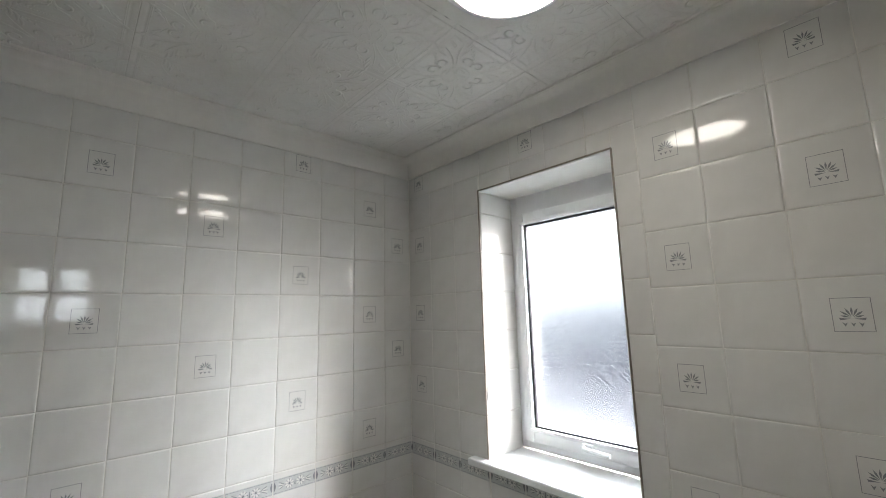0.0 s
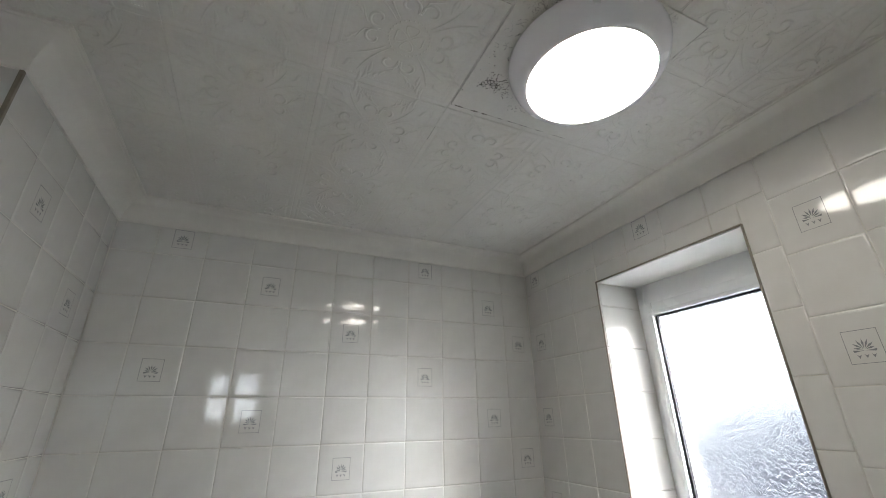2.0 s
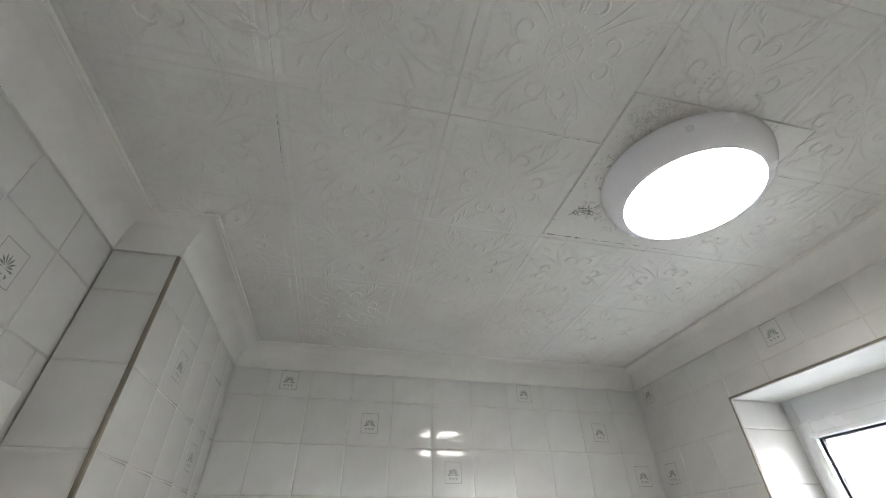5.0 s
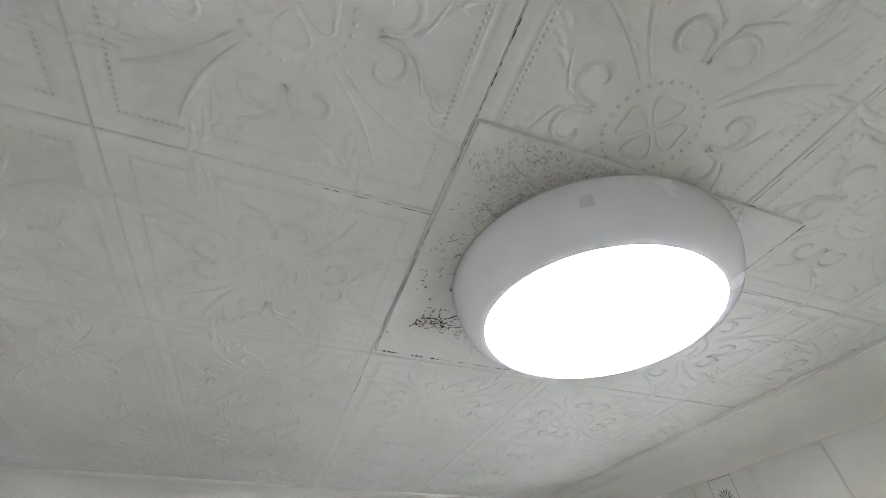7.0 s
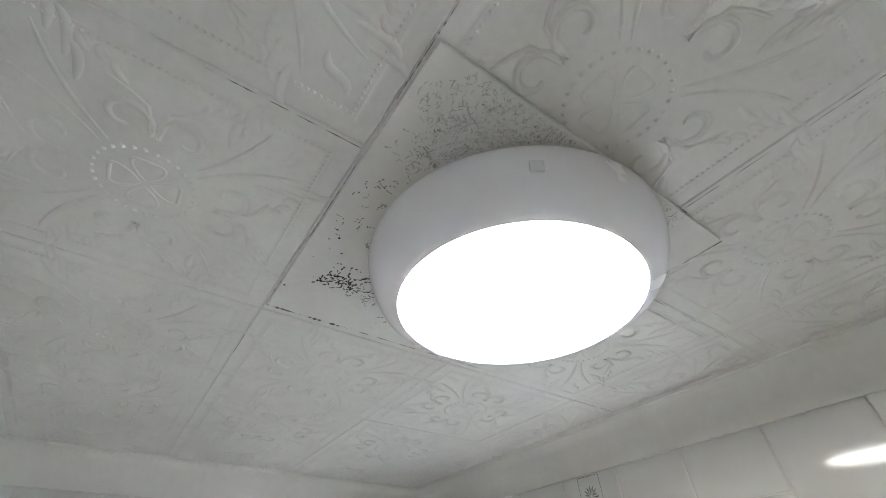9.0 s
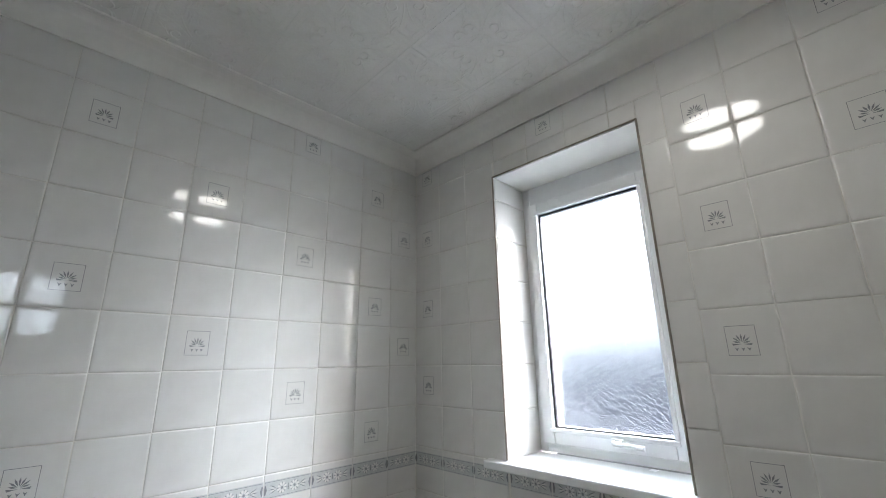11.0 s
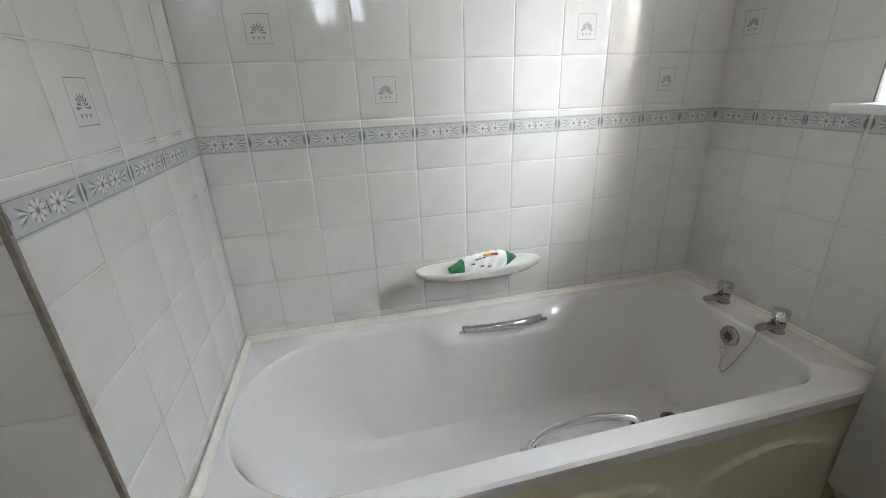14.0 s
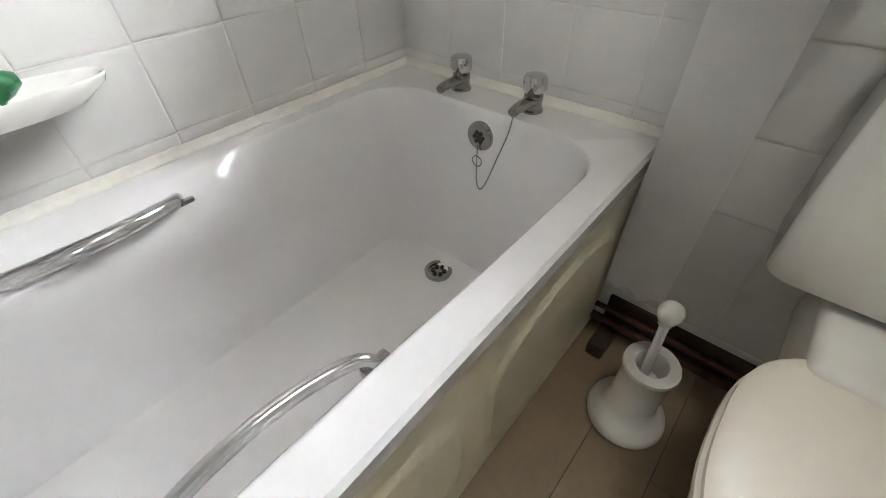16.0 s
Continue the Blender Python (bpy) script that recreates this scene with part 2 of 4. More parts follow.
def ribbon(bm, pts, w, h, z, closed=False, mat=0):
    """Raised half-round moulding hanging under the ceiling along a flat path, thinned at open ends."""
    n = len(pts)
    rows = []
    for i, p in enumerate(pts):
        a = pts[(i - 1) % n] if closed or i else p
        b = pts[(i + 1) % n] if closed or i < n - 1 else p
        d = Vector((b[0] - a[0], b[1] - a[1])).normalized()
        s = Vector((-d.y, d.x))
        f = 1 if closed else .35 + .65 * math.sin(math.pi * i / (n - 1)) ** .6
        rows.append([bm.verts.new((p[0] + s.x * k * w * f, p[1] + s.y * k * w * f, z - .72 * q * f)) for k, q in ((-1, -.0002), (-.72, h * .45), (-.25, h * .95), (.25, h * .95), (.72, h * .45), (1, -.0002))])
    for i in range(n if closed else n - 1):
        a, b = rows[i], rows[(i + 1) % n]
        for k in range(5):
            bm.faces.new((a[k], a[k + 1], b[k + 1], b[k])).material_index = mat


def bead(bm, x, y, z, r, h):
    """Small raised pearl."""
    top = bm.verts.new((x, y, z - h))
    ring = [bm.verts.new((x + r * math.cos(a), y + r * math.sin(a), z + .0002)) for a in [math.pi * k / 3 for k in range(6)]]
    for k in range(6):
        bm.faces.new((ring[k], ring[(k + 1) % 6], top))


def foam_tile(bm, x, y, z):
    """One square: beaded border, pearl ring with a four-petal flower, twin curls on the axes, leaf sprays to the corners."""
    h = CT / 2 - .0002
    loft(bm, [[(x + sx * r, y + sy * r, q) for sx, sy in ((-1, -1), (1, -1), (1, 1), (-1, 1))]
              for r, q in ((h, z + .006), (h, z + .0008), (h - .0015, z), (h - .010, z), (h - .0125, z + .0010), (h - .016, z + .0010), (h - .0185, z))], cap1=True)
    e = h - .0225
    for i in range(-24, 25):
        for u, v in ((i / 24 * e, e), (i / 24 * e, -e), (e, i / 24 * e), (-e, i / 24 * e)):
            bead(bm, x + u, y + v, z, .0022, .0013)
    for i in range(30):
        a = 2 * math.pi * i / 30
        bead(bm, x + .042 * math.cos(a), y + .042 * math.sin(a), z, .0027, .0019)
    for q in range(4):
        a = q * math.pi / 2
        c, s = math.cos(a), math.sin(a)
        place = lambda u, v: (x + u * c - v * s, y + u * s + v * c)
        # petal of the inner flower, notched at its tip
        ribbon(bm, [place(.004 + .026 * math.sin(t * math.pi / 2) ** 1.2 - .006 * max(0, t - .8), k * .0135 * math.sin(t * math.pi * .86)) for k, t in
                    [(1, i / 7) for i in range(8)] + [(-1, i / 7) for i in range(7, -1, -1)]], .0022, .0013, z)
        for k in (1, -1):
            # curl beside the ring that swings out into a long stem
            pts = []
            for i in range(20):
                u = i / 19
                th = 3.6 - 5.6 * u
                r = .0055 + .0165 * u
                pts.append(place(.069 + r * math.cos(th), k * (.0225 + r * math.sin(th))))
            pts += [place(.069 + .013 + .020 * u, k * (.0225 - .0195 + .004 * u + .030 * u * u)) for u in (.35, .7, 1.0)]
            ribbon(bm, pts, 0.0036, .0027, z)
            for m, (u0, v0, l) in enumerate(((.100, .022, .020), (.109, .034, .017), (.113, .048, .014))):
                ribbon(bm, [place(u0 + l * t * .8, k * (v0 + l * .5 * math.sin(t * 2.2))) for t in [i / 6 for i in range(7)]], .0036, .0017, z)
        c, s = math.cos(a + math.pi / 4), math.sin(a + math.pi / 4)
        for k in (1, -1):
            ribbon(bm, [place(.049 + .092 * t, k * (.004 + .022 * t ** 2.2)) for t in [i / 12 for i in range(13)]], .0026, .0018, z)
            for u0, v0, l in ((.098, .020, .026), (.115, .027, .030), (.133, .030, .028)):
                ribbon(bm, [place(u0 + l * t, k * (v0 + l * .75 * math.sin(t * 1.7))) for t in [i / 7 for i in range(8)]], .0042, .0017, z)
        ribbon(bm, [place(.130 + .034 * t, .004 * math.sin(t * 6)) for t in [i / 7 for i in range(8)]], .0050, .0018, z)


bm = bmesh.new()
box(bm, X_DOOR - .12, Y_REAR - .1, Z_CEIL + .007, .02, .02, Z_CEIL + .14)
proto = bmesh.new()
foam_tile(proto, 0, 0, Z_CEIL)
pv = [v.co.copy() for v in proto.verts]
proto.verts.index_update()
pf = [[v.index for v in f.verts] for f in proto.faces]
proto.free()
base = bpy.data.meshes.new("ceiling_base")
bm.to_mesh(base)
bm.free()
verts = [tuple(v.co) for v in base.vertices]
faces = [tuple(p.vertices) for p in base.polygons]
for i in range(-4, 4):
    for j in range(-4, 6):
        cx, cy = CX + (i + .5) * CT, CY + (j + .5) * CT
        if cx < X_DOOR - .12 or cx > .12 or cy > .12 or cy < Y_REAR - .12:
            continue
        k = len(verts)
        dz = random.uniform(-.0007, .0)
        flip = 1 if (i + j) % 2 else -1
        verts += [(cx + v.x * flip, cy + v.y * flip, v.z + dz) for v in pv]
        faces += [tuple(k + q for q in f) for f in pf]
me = bpy.data.meshes.new("ceiling")
me.from_pydata(verts, [], faces)
me.materials.append(M_CEIL)
me.shade_smooth()
me.set_sharp_from_angle(angle=radians(28))
ceiling = tagged(new("ceiling", me), kind="structure")

# coving round the room, cut to the recess
outline = [(0, 0), (X_END, 0), (X_END, Y_NIB), (X_DOOR, Y_NIB), (X_DOOR, Y_REAR), (0, Y_REAR)]
n = len(outline)
COVE = [(0.0, 2.374), (.007, 2.374), (.008, 2.379)] + [(.008 + .062 * (1 - math.cos(a)), 2.380 + .062 * math.sin(a)) for a in [radians(9 * k) for k in range(11)]] + [(.071, 2.4435), (.077, 2.444), (.079, 2.4495)]
loops = []
for off, z in COVE:
    lp = []
    for i in range(n):
        p0, p1, p2 = (Vector(outline[k % n]) for k in (i - 1, i, i + 1))
        d1, d2 = (p1 - p0).normalized(), (p2 - p1).normalized()
        n1, n2 = Vector((-d1.y, d1.x)), Vector((-d2.y, d2.x))
        lp.append((*(p1 + off * (n1 + n2)), z))
    loops.append(lp)
cove = structure("trim_coving", loft(bmesh.new(), loops), M_COVE, smooth=True)

# plain square of board under the lamp, with mould and dirty joints
BX, BY, BW, BH = -.800, -1.262, .376, .388
plate = tagged(link("trim_lamp_board", boxed(BX, BY, Z_CEIL - .0045, BX + BW, BY + BH, Z_CEIL + .004, .001, 1), M_CEIL), kind="structure")
rng = random.Random(4)


def specks(bm, cx, cy, rx, ry, count, z, size):
    for _ in range(count):
        x, y = rng.gauss(cx, rx), rng.gauss(cy, ry)
        r = size * rng.uniform(.4, 1.4)
        k, s = rng.randint(4, 6), rng.uniform(.4, 1.8)
        a0 = rng.uniform(0, 6)
        flat(bm, [(x + r * s * math.cos(a0 + 2 * math.pi * i / k) * rng.uniform(.5, 1.2), y + r * math.sin(a0 + 2 * math.pi * i / k) * rng.uniform(.5, 1.2), z) for i in range(k)])


LX, LY = -.588, -1.102    # middle of the lamp


def growth(bm, a0, a1, r0, r1, count, z, size, clumps):
    """Specks in curving strings round the lamp, between two bearings and two distances."""
    for _ in range(clumps):
        a, r, turn = radians(rng.uniform(a0, a1)), r0 + (r1 - r0) * rng.random() ** 1.5, rng.uniform(0, 6.3)
        x, y = LX + r * math.cos(a), LY + r * math.sin(a)
        for k in range(count // clumps):
            turn += rng.gauss(0, .7)
            step = size * rng.uniform(1.2, 3.2)
            x, y = x + step * math.cos(turn), y + step * math.sin(turn)
            if x < BX + .004 or y < BY + .003 or math.hypot(x - LX, y - LY) < .166:
                break
            l, w = size * rng.uniform(.5, 1.2), size * rng.uniform(.25, .6)
            c, q = math.cos(turn), math.sin(turn)
            flat(bm, [(x + u * l * c - v * w * q, y + u * l * q + v * w * c, z) for u, v in ((-1, 0), (-.3, -1), (.7, -.7), (1, .1), (.2, 1))])


bm = bmesh.new()
zp = Z_CEIL - .0051
growth(bm, 203, 247, .167, .206, 4200, zp, .00042, 1000)
growth(bm, 208, 226, .195, .238, 700, zp, .0006, 170)
growth(bm, 196, 206, .170, .212, 160, zp, .0008, 40)
growth(bm, 226, 243, .200, .224, 700, zp, .00045, 170)
growth(bm, 158, 196, .168, .200, 110, zp, .0014, 28)
growth(bm, 134, 141, .190, .224, 150, zp, .0025, 20)
growth(bm, 128, 134, .178, .195, 30, zp, .0016, 6)
growth(bm, 290, 305, .168, .190, 90, zp, .0008, 22)
growth(bm, 98, 128, .176, .205, 90, zp, .0013, 24)
specks(bm, -.783, -1.02, .010, .05, 12, zp, .0015)
mould = tagged(link("mould_specks", bm, M_MOULD), "scattered black mould specks on the ceiling board", "mould", kind="stuff")
bm = bmesh.new()
for x0, y0, x1, y1, w in ((-.800, -.8720, -.70, -.8720, .0055), (-.70, -.8725, -.430, -.8725, .0016), (-.8015, -.874, -.8015, -.93, .0011), (-.8015, -1.02, -.8015, -1.14, .0007), (-.803, -1.20, -.803, -1.262, .0010),
                          (-.803, -1.265, -.803, -1.345, .0014), (-.5035, -1.266, -.5035, -1.45, .0012), (-.93, -1.151, -.806, -1.151, .0010), (-.5035, -.75, -.5035, -.64, .0008),
                          (-.803, -.78, -.803, -.72, .0009), (-1.402, -1.09, -1.402, -.95, .0012), (-.515, -1.2645, -.495, -1.2645, .0020), (-.4225, -1.262, -.4225, -1.17, .0022), (-.42, -1.151, -.10, -1.151, .0008)):
    d = Vector((x1 - x0, y1 - y0)).normalized()
    s = Vector((-d.y, d.x)) * w * .5
    k = 30
    top, bot = [], []
    for i in range(k + 1):
        u = i / k
        x, y, q = x0 + (x1 - x0) * u, y0 + (y1 - y0) * u, max(.02, rng.uniform(-.5, 1.2))
        top.append((x + s.x * q, y + s.y * q, Z_CEIL - .0052))
        bot.append((x - s.x * q, y - s.y * q, Z_CEIL - .0052))
    loft(bm, [top, bot], close=False)
cracks = tagged(link("dirty_joints", bm, M_CRACK), "thin dirty black joints between ceiling tiles", "crack", kind="stuff")

# ---- lamp ----
lamp = empty("ceiling_lamp", (LX, LY, Z_CEIL - .0045), "round white flush ceiling lamp, switched on", "ceiling lamp")
part("body", lathe(bmesh.new(), [(.150, .0), (.1645, -.0004), (.1655, -.006), (.1640, -.016), (.1605, -.028), (.1560, -.038), (.1515, -.047), (.1450, -.0535), (.1380, -.0575), (.1325, -.0592), (.1305, -.0588), (.1298, -.054)], 72), M_LAMPBODY, lamp)
part("diffuser", lathe(bmesh.new(), [(.1297, -.055), (.1293, -.0586), (.124, -.0600), (.08, -.0614), (.02, -.0618)], 64), M_LAMP, lamp, "glowing white diffuser")
bm = boxed(-.006, -.0015, -.0055, .006, .0015, .0055, .0006, 1)
bmesh.ops.transform(bm, matrix=pose(-.0953, -.1305, -.026, 14, 0, -36), verts=bm.verts)
part("sensor_window", bm, M_UPVC, lamp)

# ---- window ----
Y0, Y1, Z0, Z1 = WIN
window_1 = structure("window_1", boxed(.20, Y0, Z0, .27, Y0 + .05, Z1, .004), M_UPVC)
window_1.name = "window_1"
tagged(window_1, "white plastic casement window with patterned obscure glass", "window")
FW = .048
part("frame_rail", boxed(.20, Y0 + .05, Z1 - .085, .27, Y1 - .03, Z1, .004), M_UPVC, window_1)
part("frame_rail", boxed(.20, Y0 + .05, Z0, .27, Y1 - .03, Z0 + .035, .004), M_UPVC, window_1)
part("frame_post", boxed(.20, Y1 - .03, Z0, .27, Y1, Z1, .004), M_UPVC, window_1)
sash = part("sash", boxed(.186, Y0 + .040, Z0 + .030, .255, Y0 + .088, Z1 - .080, .006), M_UPVC, window_1)
part("sash_post", boxed(.186, Y1 - .068, Z0 + .030, .255, Y1 - .022, Z1 - .080, .006), M_UPVC, sash)
part("sash_rail", boxed(.1865, Y0 + .088, Z0 + .030, .2545, Y1 - .068, Z0 + .082, .006), M_UPVC, sash)
part("sash_rail", boxed(.1865, Y0 + .088, Z1 - .128, .2545, Y1 - .068, Z1 - .080, .006), M_UPVC, sash)
bm = bmesh.new()
ya, yb, za, zb = Y0 + .088, Y1 - .068, Z0 + .082, Z1 - .128
for q in ((ya, za, yb, za + .004), (ya, zb - .005, yb, zb), (ya, za, ya + .004, zb), (yb - .004, za, yb, zb)):
    box(bm, .200, q[0], q[1], .212, q[2], q[3])
part("gasket", bm, M_GASKET, sash, "thin black rubber gasket")
for q in ((ya - .014, za - .014, yb + .014, za), (ya - .014, zb, yb + .014, zb + .014), (ya - .014, za, ya, zb), (yb, za, yb + .014, zb)):
    part("glazing_bead", boxed(.1815, q[0], q[1], .205, q[2], q[3], .0025, 2), M_UPVC, sash)
pane = part("pane", boxed(.215, ya, za, .221, yb, zb), M_GLASS, sash, "obscure glass pressed with small fans")
pane.visible_shadow = False
hb = boxed(.170, -.76, Z0 + .050, .187, -.725, Z0 + .072, .003)
hb = tube(hb, curve_pts([(.168, -.735, Z0 + .061), (.158, -.742, Z0 + .060), (.156, -.77, Z0 + .058), (.157, -.83, Z0 + .056)], 5), .007, 10)
part("handle", hb, M_UPVC, sash, "white window handle")
sill = structure("window_sill", boxed(-.034, -1.095, Z0 - .0285, .203, -.375, Z0 - .003, .007, 3), M_UPVC)
# the board between wall plane and reveal sides
tagged(sill, "white painted window board", "window sill")
reveal_top = structure("trim_reveal_head", boxed(.006, Y0 + .006, Z1 - .004, .20, Y1 - .006, Z1 + .004), M_PLASTER)
bm = bmesh.new()
for a, b, c, d in ((Y0, Z1, Y1, Z1), (Y0, Z0, Y0, Z1), (Y1, Z0, Y1, Z1)):
    tube(bm, [(.000, a, b), (.000, c, d)], .0032, 6)
reveal_edge = structure("trim_reveal_edge", bm, M_TRIM)

# ---- outside ----
ground = structure("ground", boxed(.31, -400, -.5, 600, 400, -.3), M_GRASS)
fence = empty("garden_fence", (7, 0, -.3), "weathered grey timber garden fence", "fence")
for i in range(40):
    y = -8 + i * .40
    part("board", boxed(0, y, 0, .03, y + .385, 2.0 + .01 * (i % 3), .004, 1), M_FENCE, fence, smooth=False)
hedge = empty("garden_hedge", (8.2, 0, -.3), "clipped dark green garden hedge", "hedge")
bm = bmesh.new()
hr = random.Random(7)
for _ in range(6800):
    p = Vector((hr.uniform(-.4, .6), hr.uniform(-8, 8), hr.uniform(1.0, 2.35) + .15 * math.sin(_ * .7)))
    u = Vector((hr.gauss(0, 1), hr.gauss(0, 1), hr.gauss(0, 1))).normalized() * .09
    v = u.orthogonal().normalized() * .045
    flat(bm, [p - u, p + v, p + u, p - v])
part("leaves", bm, M_HEDGE, hedge, smooth=False)
bm = bmesh.new()
for i in range(16):
    y = -7.5 + i
    tube(bm, [(.1, y, 0), (.12, y + .05, 1.0), (.1, y + .15, 2.1)], [.05, .035, .01], 6)
part("stems", bm, M_TIMBER, hedge)

# pale overcast sky beyond the garden
def sky_material(name, low, high, z0, z1):
    """Overcast sky, dim near the horizon and bright overhead."""
    m = bpy.data.materials.new(name)
    m.use_nodes = True
    t = m.node_tree
    b = t.nodes["Principled BSDF"]
    b.inputs["Base Color"].default_value = (0.8, 0.8, 0.8, 1)
    b.inputs["Emission Color"].default_value = (0.85, 0.93, 1, 1)
    co, sp, mr = t.nodes.new("ShaderNodeTexCoord"), t.nodes.new("ShaderNodeSeparateXYZ"), t.nodes.new("ShaderNodeMapRange")
    mr.interpolation_type = "SMOOTHSTEP"
    mr.inputs["From Min"].default_value, mr.inputs["From Max"].default_value = z0, z1
    mr.inputs["To Min"].default_value, mr.inputs["To Max"].default_value = low, high
    t.links.new(co.outputs["Object"], sp.inputs[0])
    t.links.new(sp.outputs["Z"], mr.inputs["Value"])
    t.links.new(mr.outputs[0], b.inputs["Emission Strength"])
    return m


structure("backdrop", boxed(12.0, -8.5, -.3, 12.05, 18, 19), sky_material("overcast_sky", SKY_GLOW * .065, SKY_GLOW * 5, 3.0, 19.0))

bm = bmesh.new()
for x0, z0, x1, z1 in ((RW[0], RW[2], RW[0] + .02, RW[3]), (RW[1] - .02, RW[2], RW[1], RW[3]), (RW[0] + .02, RW[2], RW[1] - .02, RW[2] + .02), (RW[0] + .02, RW[3] - .02, RW[1] - .02, RW[3])):
    box(bm, x0, Y_REAR - .09, z0, x1, Y_REAR - .05, z1, .003)
window_2 = structure("window_2", bm, M_UPVC)
tagged(window_2, "small white plastic window with obscure glass", "window")
pane = part("pane", boxed(RW[0] + .02, Y_REAR - .075, RW[2] + .02, RW[1] - .02, Y_REAR - .070, RW[3] - .02), M_GLASS, window_2)

structure("backdrop", boxed(-4.0, -3.62, 1.2, -.6, -3.60, 4.6), sky_material("overcast_sky_behind", 1.0, 3.0, 1.2, 4.6))

# ---- door ----
door_1 = structure("door_1", boxed(X_DOOR - .075, DOOR[0] + .032, .006, X_DOOR - .035, DOOR[1] - .032, DOOR[2] - .034, .002), M_DOOR)
tagged(door_1, "white painted flush door, closed", "door")
bm = bmesh.new()
lathe(bm, [(.026, 0), (.026, .006), (.012, .008), (.010, .03), (.012, .034)], 20, (X_DOOR - .035, DOOR[0] + .09, 1.02), "x")
tube(bm, [(X_DOOR - .004, DOOR[0] + .09, 1.02), (X_DOOR - .003, DOOR[0] + .12, 1.02), (X_DOOR - .004, DOOR[0] + .20, 1.018)], .009, 10)
part("door_handle", bm, M_CHROME, door_1)
bm = bmesh.new()
box(bm, X_DOOR - .098, DOOR[1] - .028, 0, X_DOOR - .001, DOOR[1] - .001, DOOR[2], .002)
box(bm, X_DOOR - .098, DOOR[0] + .001, 0, X_DOOR - .001, DOOR[0] + .028, DOOR[2], .002)
box(bm, X_DOOR - .098, DOOR[0] + .028, DOOR[2] - .028, X_DOOR - .001, DOOR[1] - .028, DOOR[2], .002)
structure("trim_door_lining", bm, M_DOOR)
bm = bmesh.new()
box(bm, X_DOOR + .0005, DOOR[1] - .022, 0, X_DOOR + .018, DOOR[1] + .048, DOOR[2] + .048, .005)
box(bm, X_DOOR + .0005, DOOR[0] - .048, 0, X_DOOR + .018, DOOR[0] + .022, DOOR[2] + .048, .005)
box(bm, X_DOOR + .0005, DOOR[0] + .022, DOOR[2] - .022, X_DOOR + .0175, DOOR[1] - .022, DOOR[2] + .048, .005)
structure("trim_architrave", bm, M_DOOR)

# ---- bath ----
bath = empty("bathtub", (0, 0, 0), "white acrylic bathtub with chrome grips", "bathtub")
BX0, BX1, BY0, BY1 = X_END + .004, -.004, -.684, -.004


def round_loop(x0, y0, x1, y1, rl, rr, n=14):
    """Anticlockwise loop: corners rl at the x0 end, rr at the x1 end, evenly resampled sides."""
    pts = []
    for cx, cy, r, a0 in ((x1 - rr, y1 - rr, rr, 0), (x0 + rl, y1 - rl, rl, 90), (x0 + rl, y0 + rl, rl, 180), (x1 - rr, y0 + rr, rr, 270)):
        for i in range(n + 1):
            a = radians(a0 + 90 * i / n)
            pts.append((cx + r * math.cos(a), cy + r * math.sin(a)))
        nx = {0: 40, 90: 8, 180: 40, 270: 8}[a0]
        nxt = {0: (x0 + rl, y1), 90: (x0, y0 + rl), 180: (x1 - rr, y0), 270: (x1, y1 - rr)}[a0]
        px, py = pts[-1]
        for i in range(1, nx):
            pts.append((px + (nxt[0] - px) * i / nx, py + (nxt[1] - py) * i / nx))
    return pts


def smoothstep(a, b, x):
    t = min(1, max(0, (x - a) / (b - a)))
    return t * t * (3 - 2 * t)


def grip_zone(x):
    return smoothstep(-1.10, -.99, x) * (1 - smoothstep(-.62, -.50, x))


def tub_loop(x0, y0, x1, y1, rl, rr, z, ledge=0.0, drop=0.0):
    out = []
    for x, y in round_loop(x0, y0, x1, y1, rl, rr):
        g = grip_zone(x)
        side = 1 if y > -.34 else -1
        near = smoothstep(.18, .24, abs(y + .34))
        k = near * g * (1 if side > 0 else .25)
        out.append((x, y - side * ledge * k, z - drop * k))
    return out


bm = bmesh.new()
loft(bm, [
    tub_loop(BX0, BY0, BX1, BY1, .012, .012, RIM - .040),
    tub_loop(BX0, BY0 - .002, BX1, BY1, .012, .012, RIM - .008),
    tub_loop(BX0 + .004, BY0 + .004, BX1 - .004, BY1 - .004, .012, .012, RIM),
    tub_loop(-1.612, -.628, -.106, -.058, .270, .115, RIM - .001),
    tub_loop(-1.6085, -.6245, -.109, -.0605, .268, .113, RIM - .004, .012, .004),
    tub_loop(-1.605, -.6215, -.1115, -.0635, .266, .112, RIM - .014, .050, .034),
    tub_loop(-1.598, -.617, -.115, -.069, .262, .110, RIM - .036, .056, .040),
    tub_loop(-1.560, -.600, -.121, -.082, .215, .105, RIM - .110, .030, .02),
    tub_loop(-1.480, -.578, -.152, -.100, .150, .100, RIM - .240, .004),
    tub_loop(-1.400, -.562, -.176, -.114, .115, .095, RIM - .340),
    tub_loop(-1.350, -.545, -.198, -.130, .100, .090, RIM - .385),
    tub_loop(-1.290, -.515, -.240, -.162, .085, .085, RIM - .402),
    tub_loop(-1.20, -.46, -.31, -.218, .060, .080, RIM - .408),
], cap1=True)
part("tub", bm, M_BATH, bath)
# moulded front panel with raised arches
bm = bmesh.new()
PX0, PX1, PZ0, PZ1 = X_END + .006, -.010, .018, RIM - .041


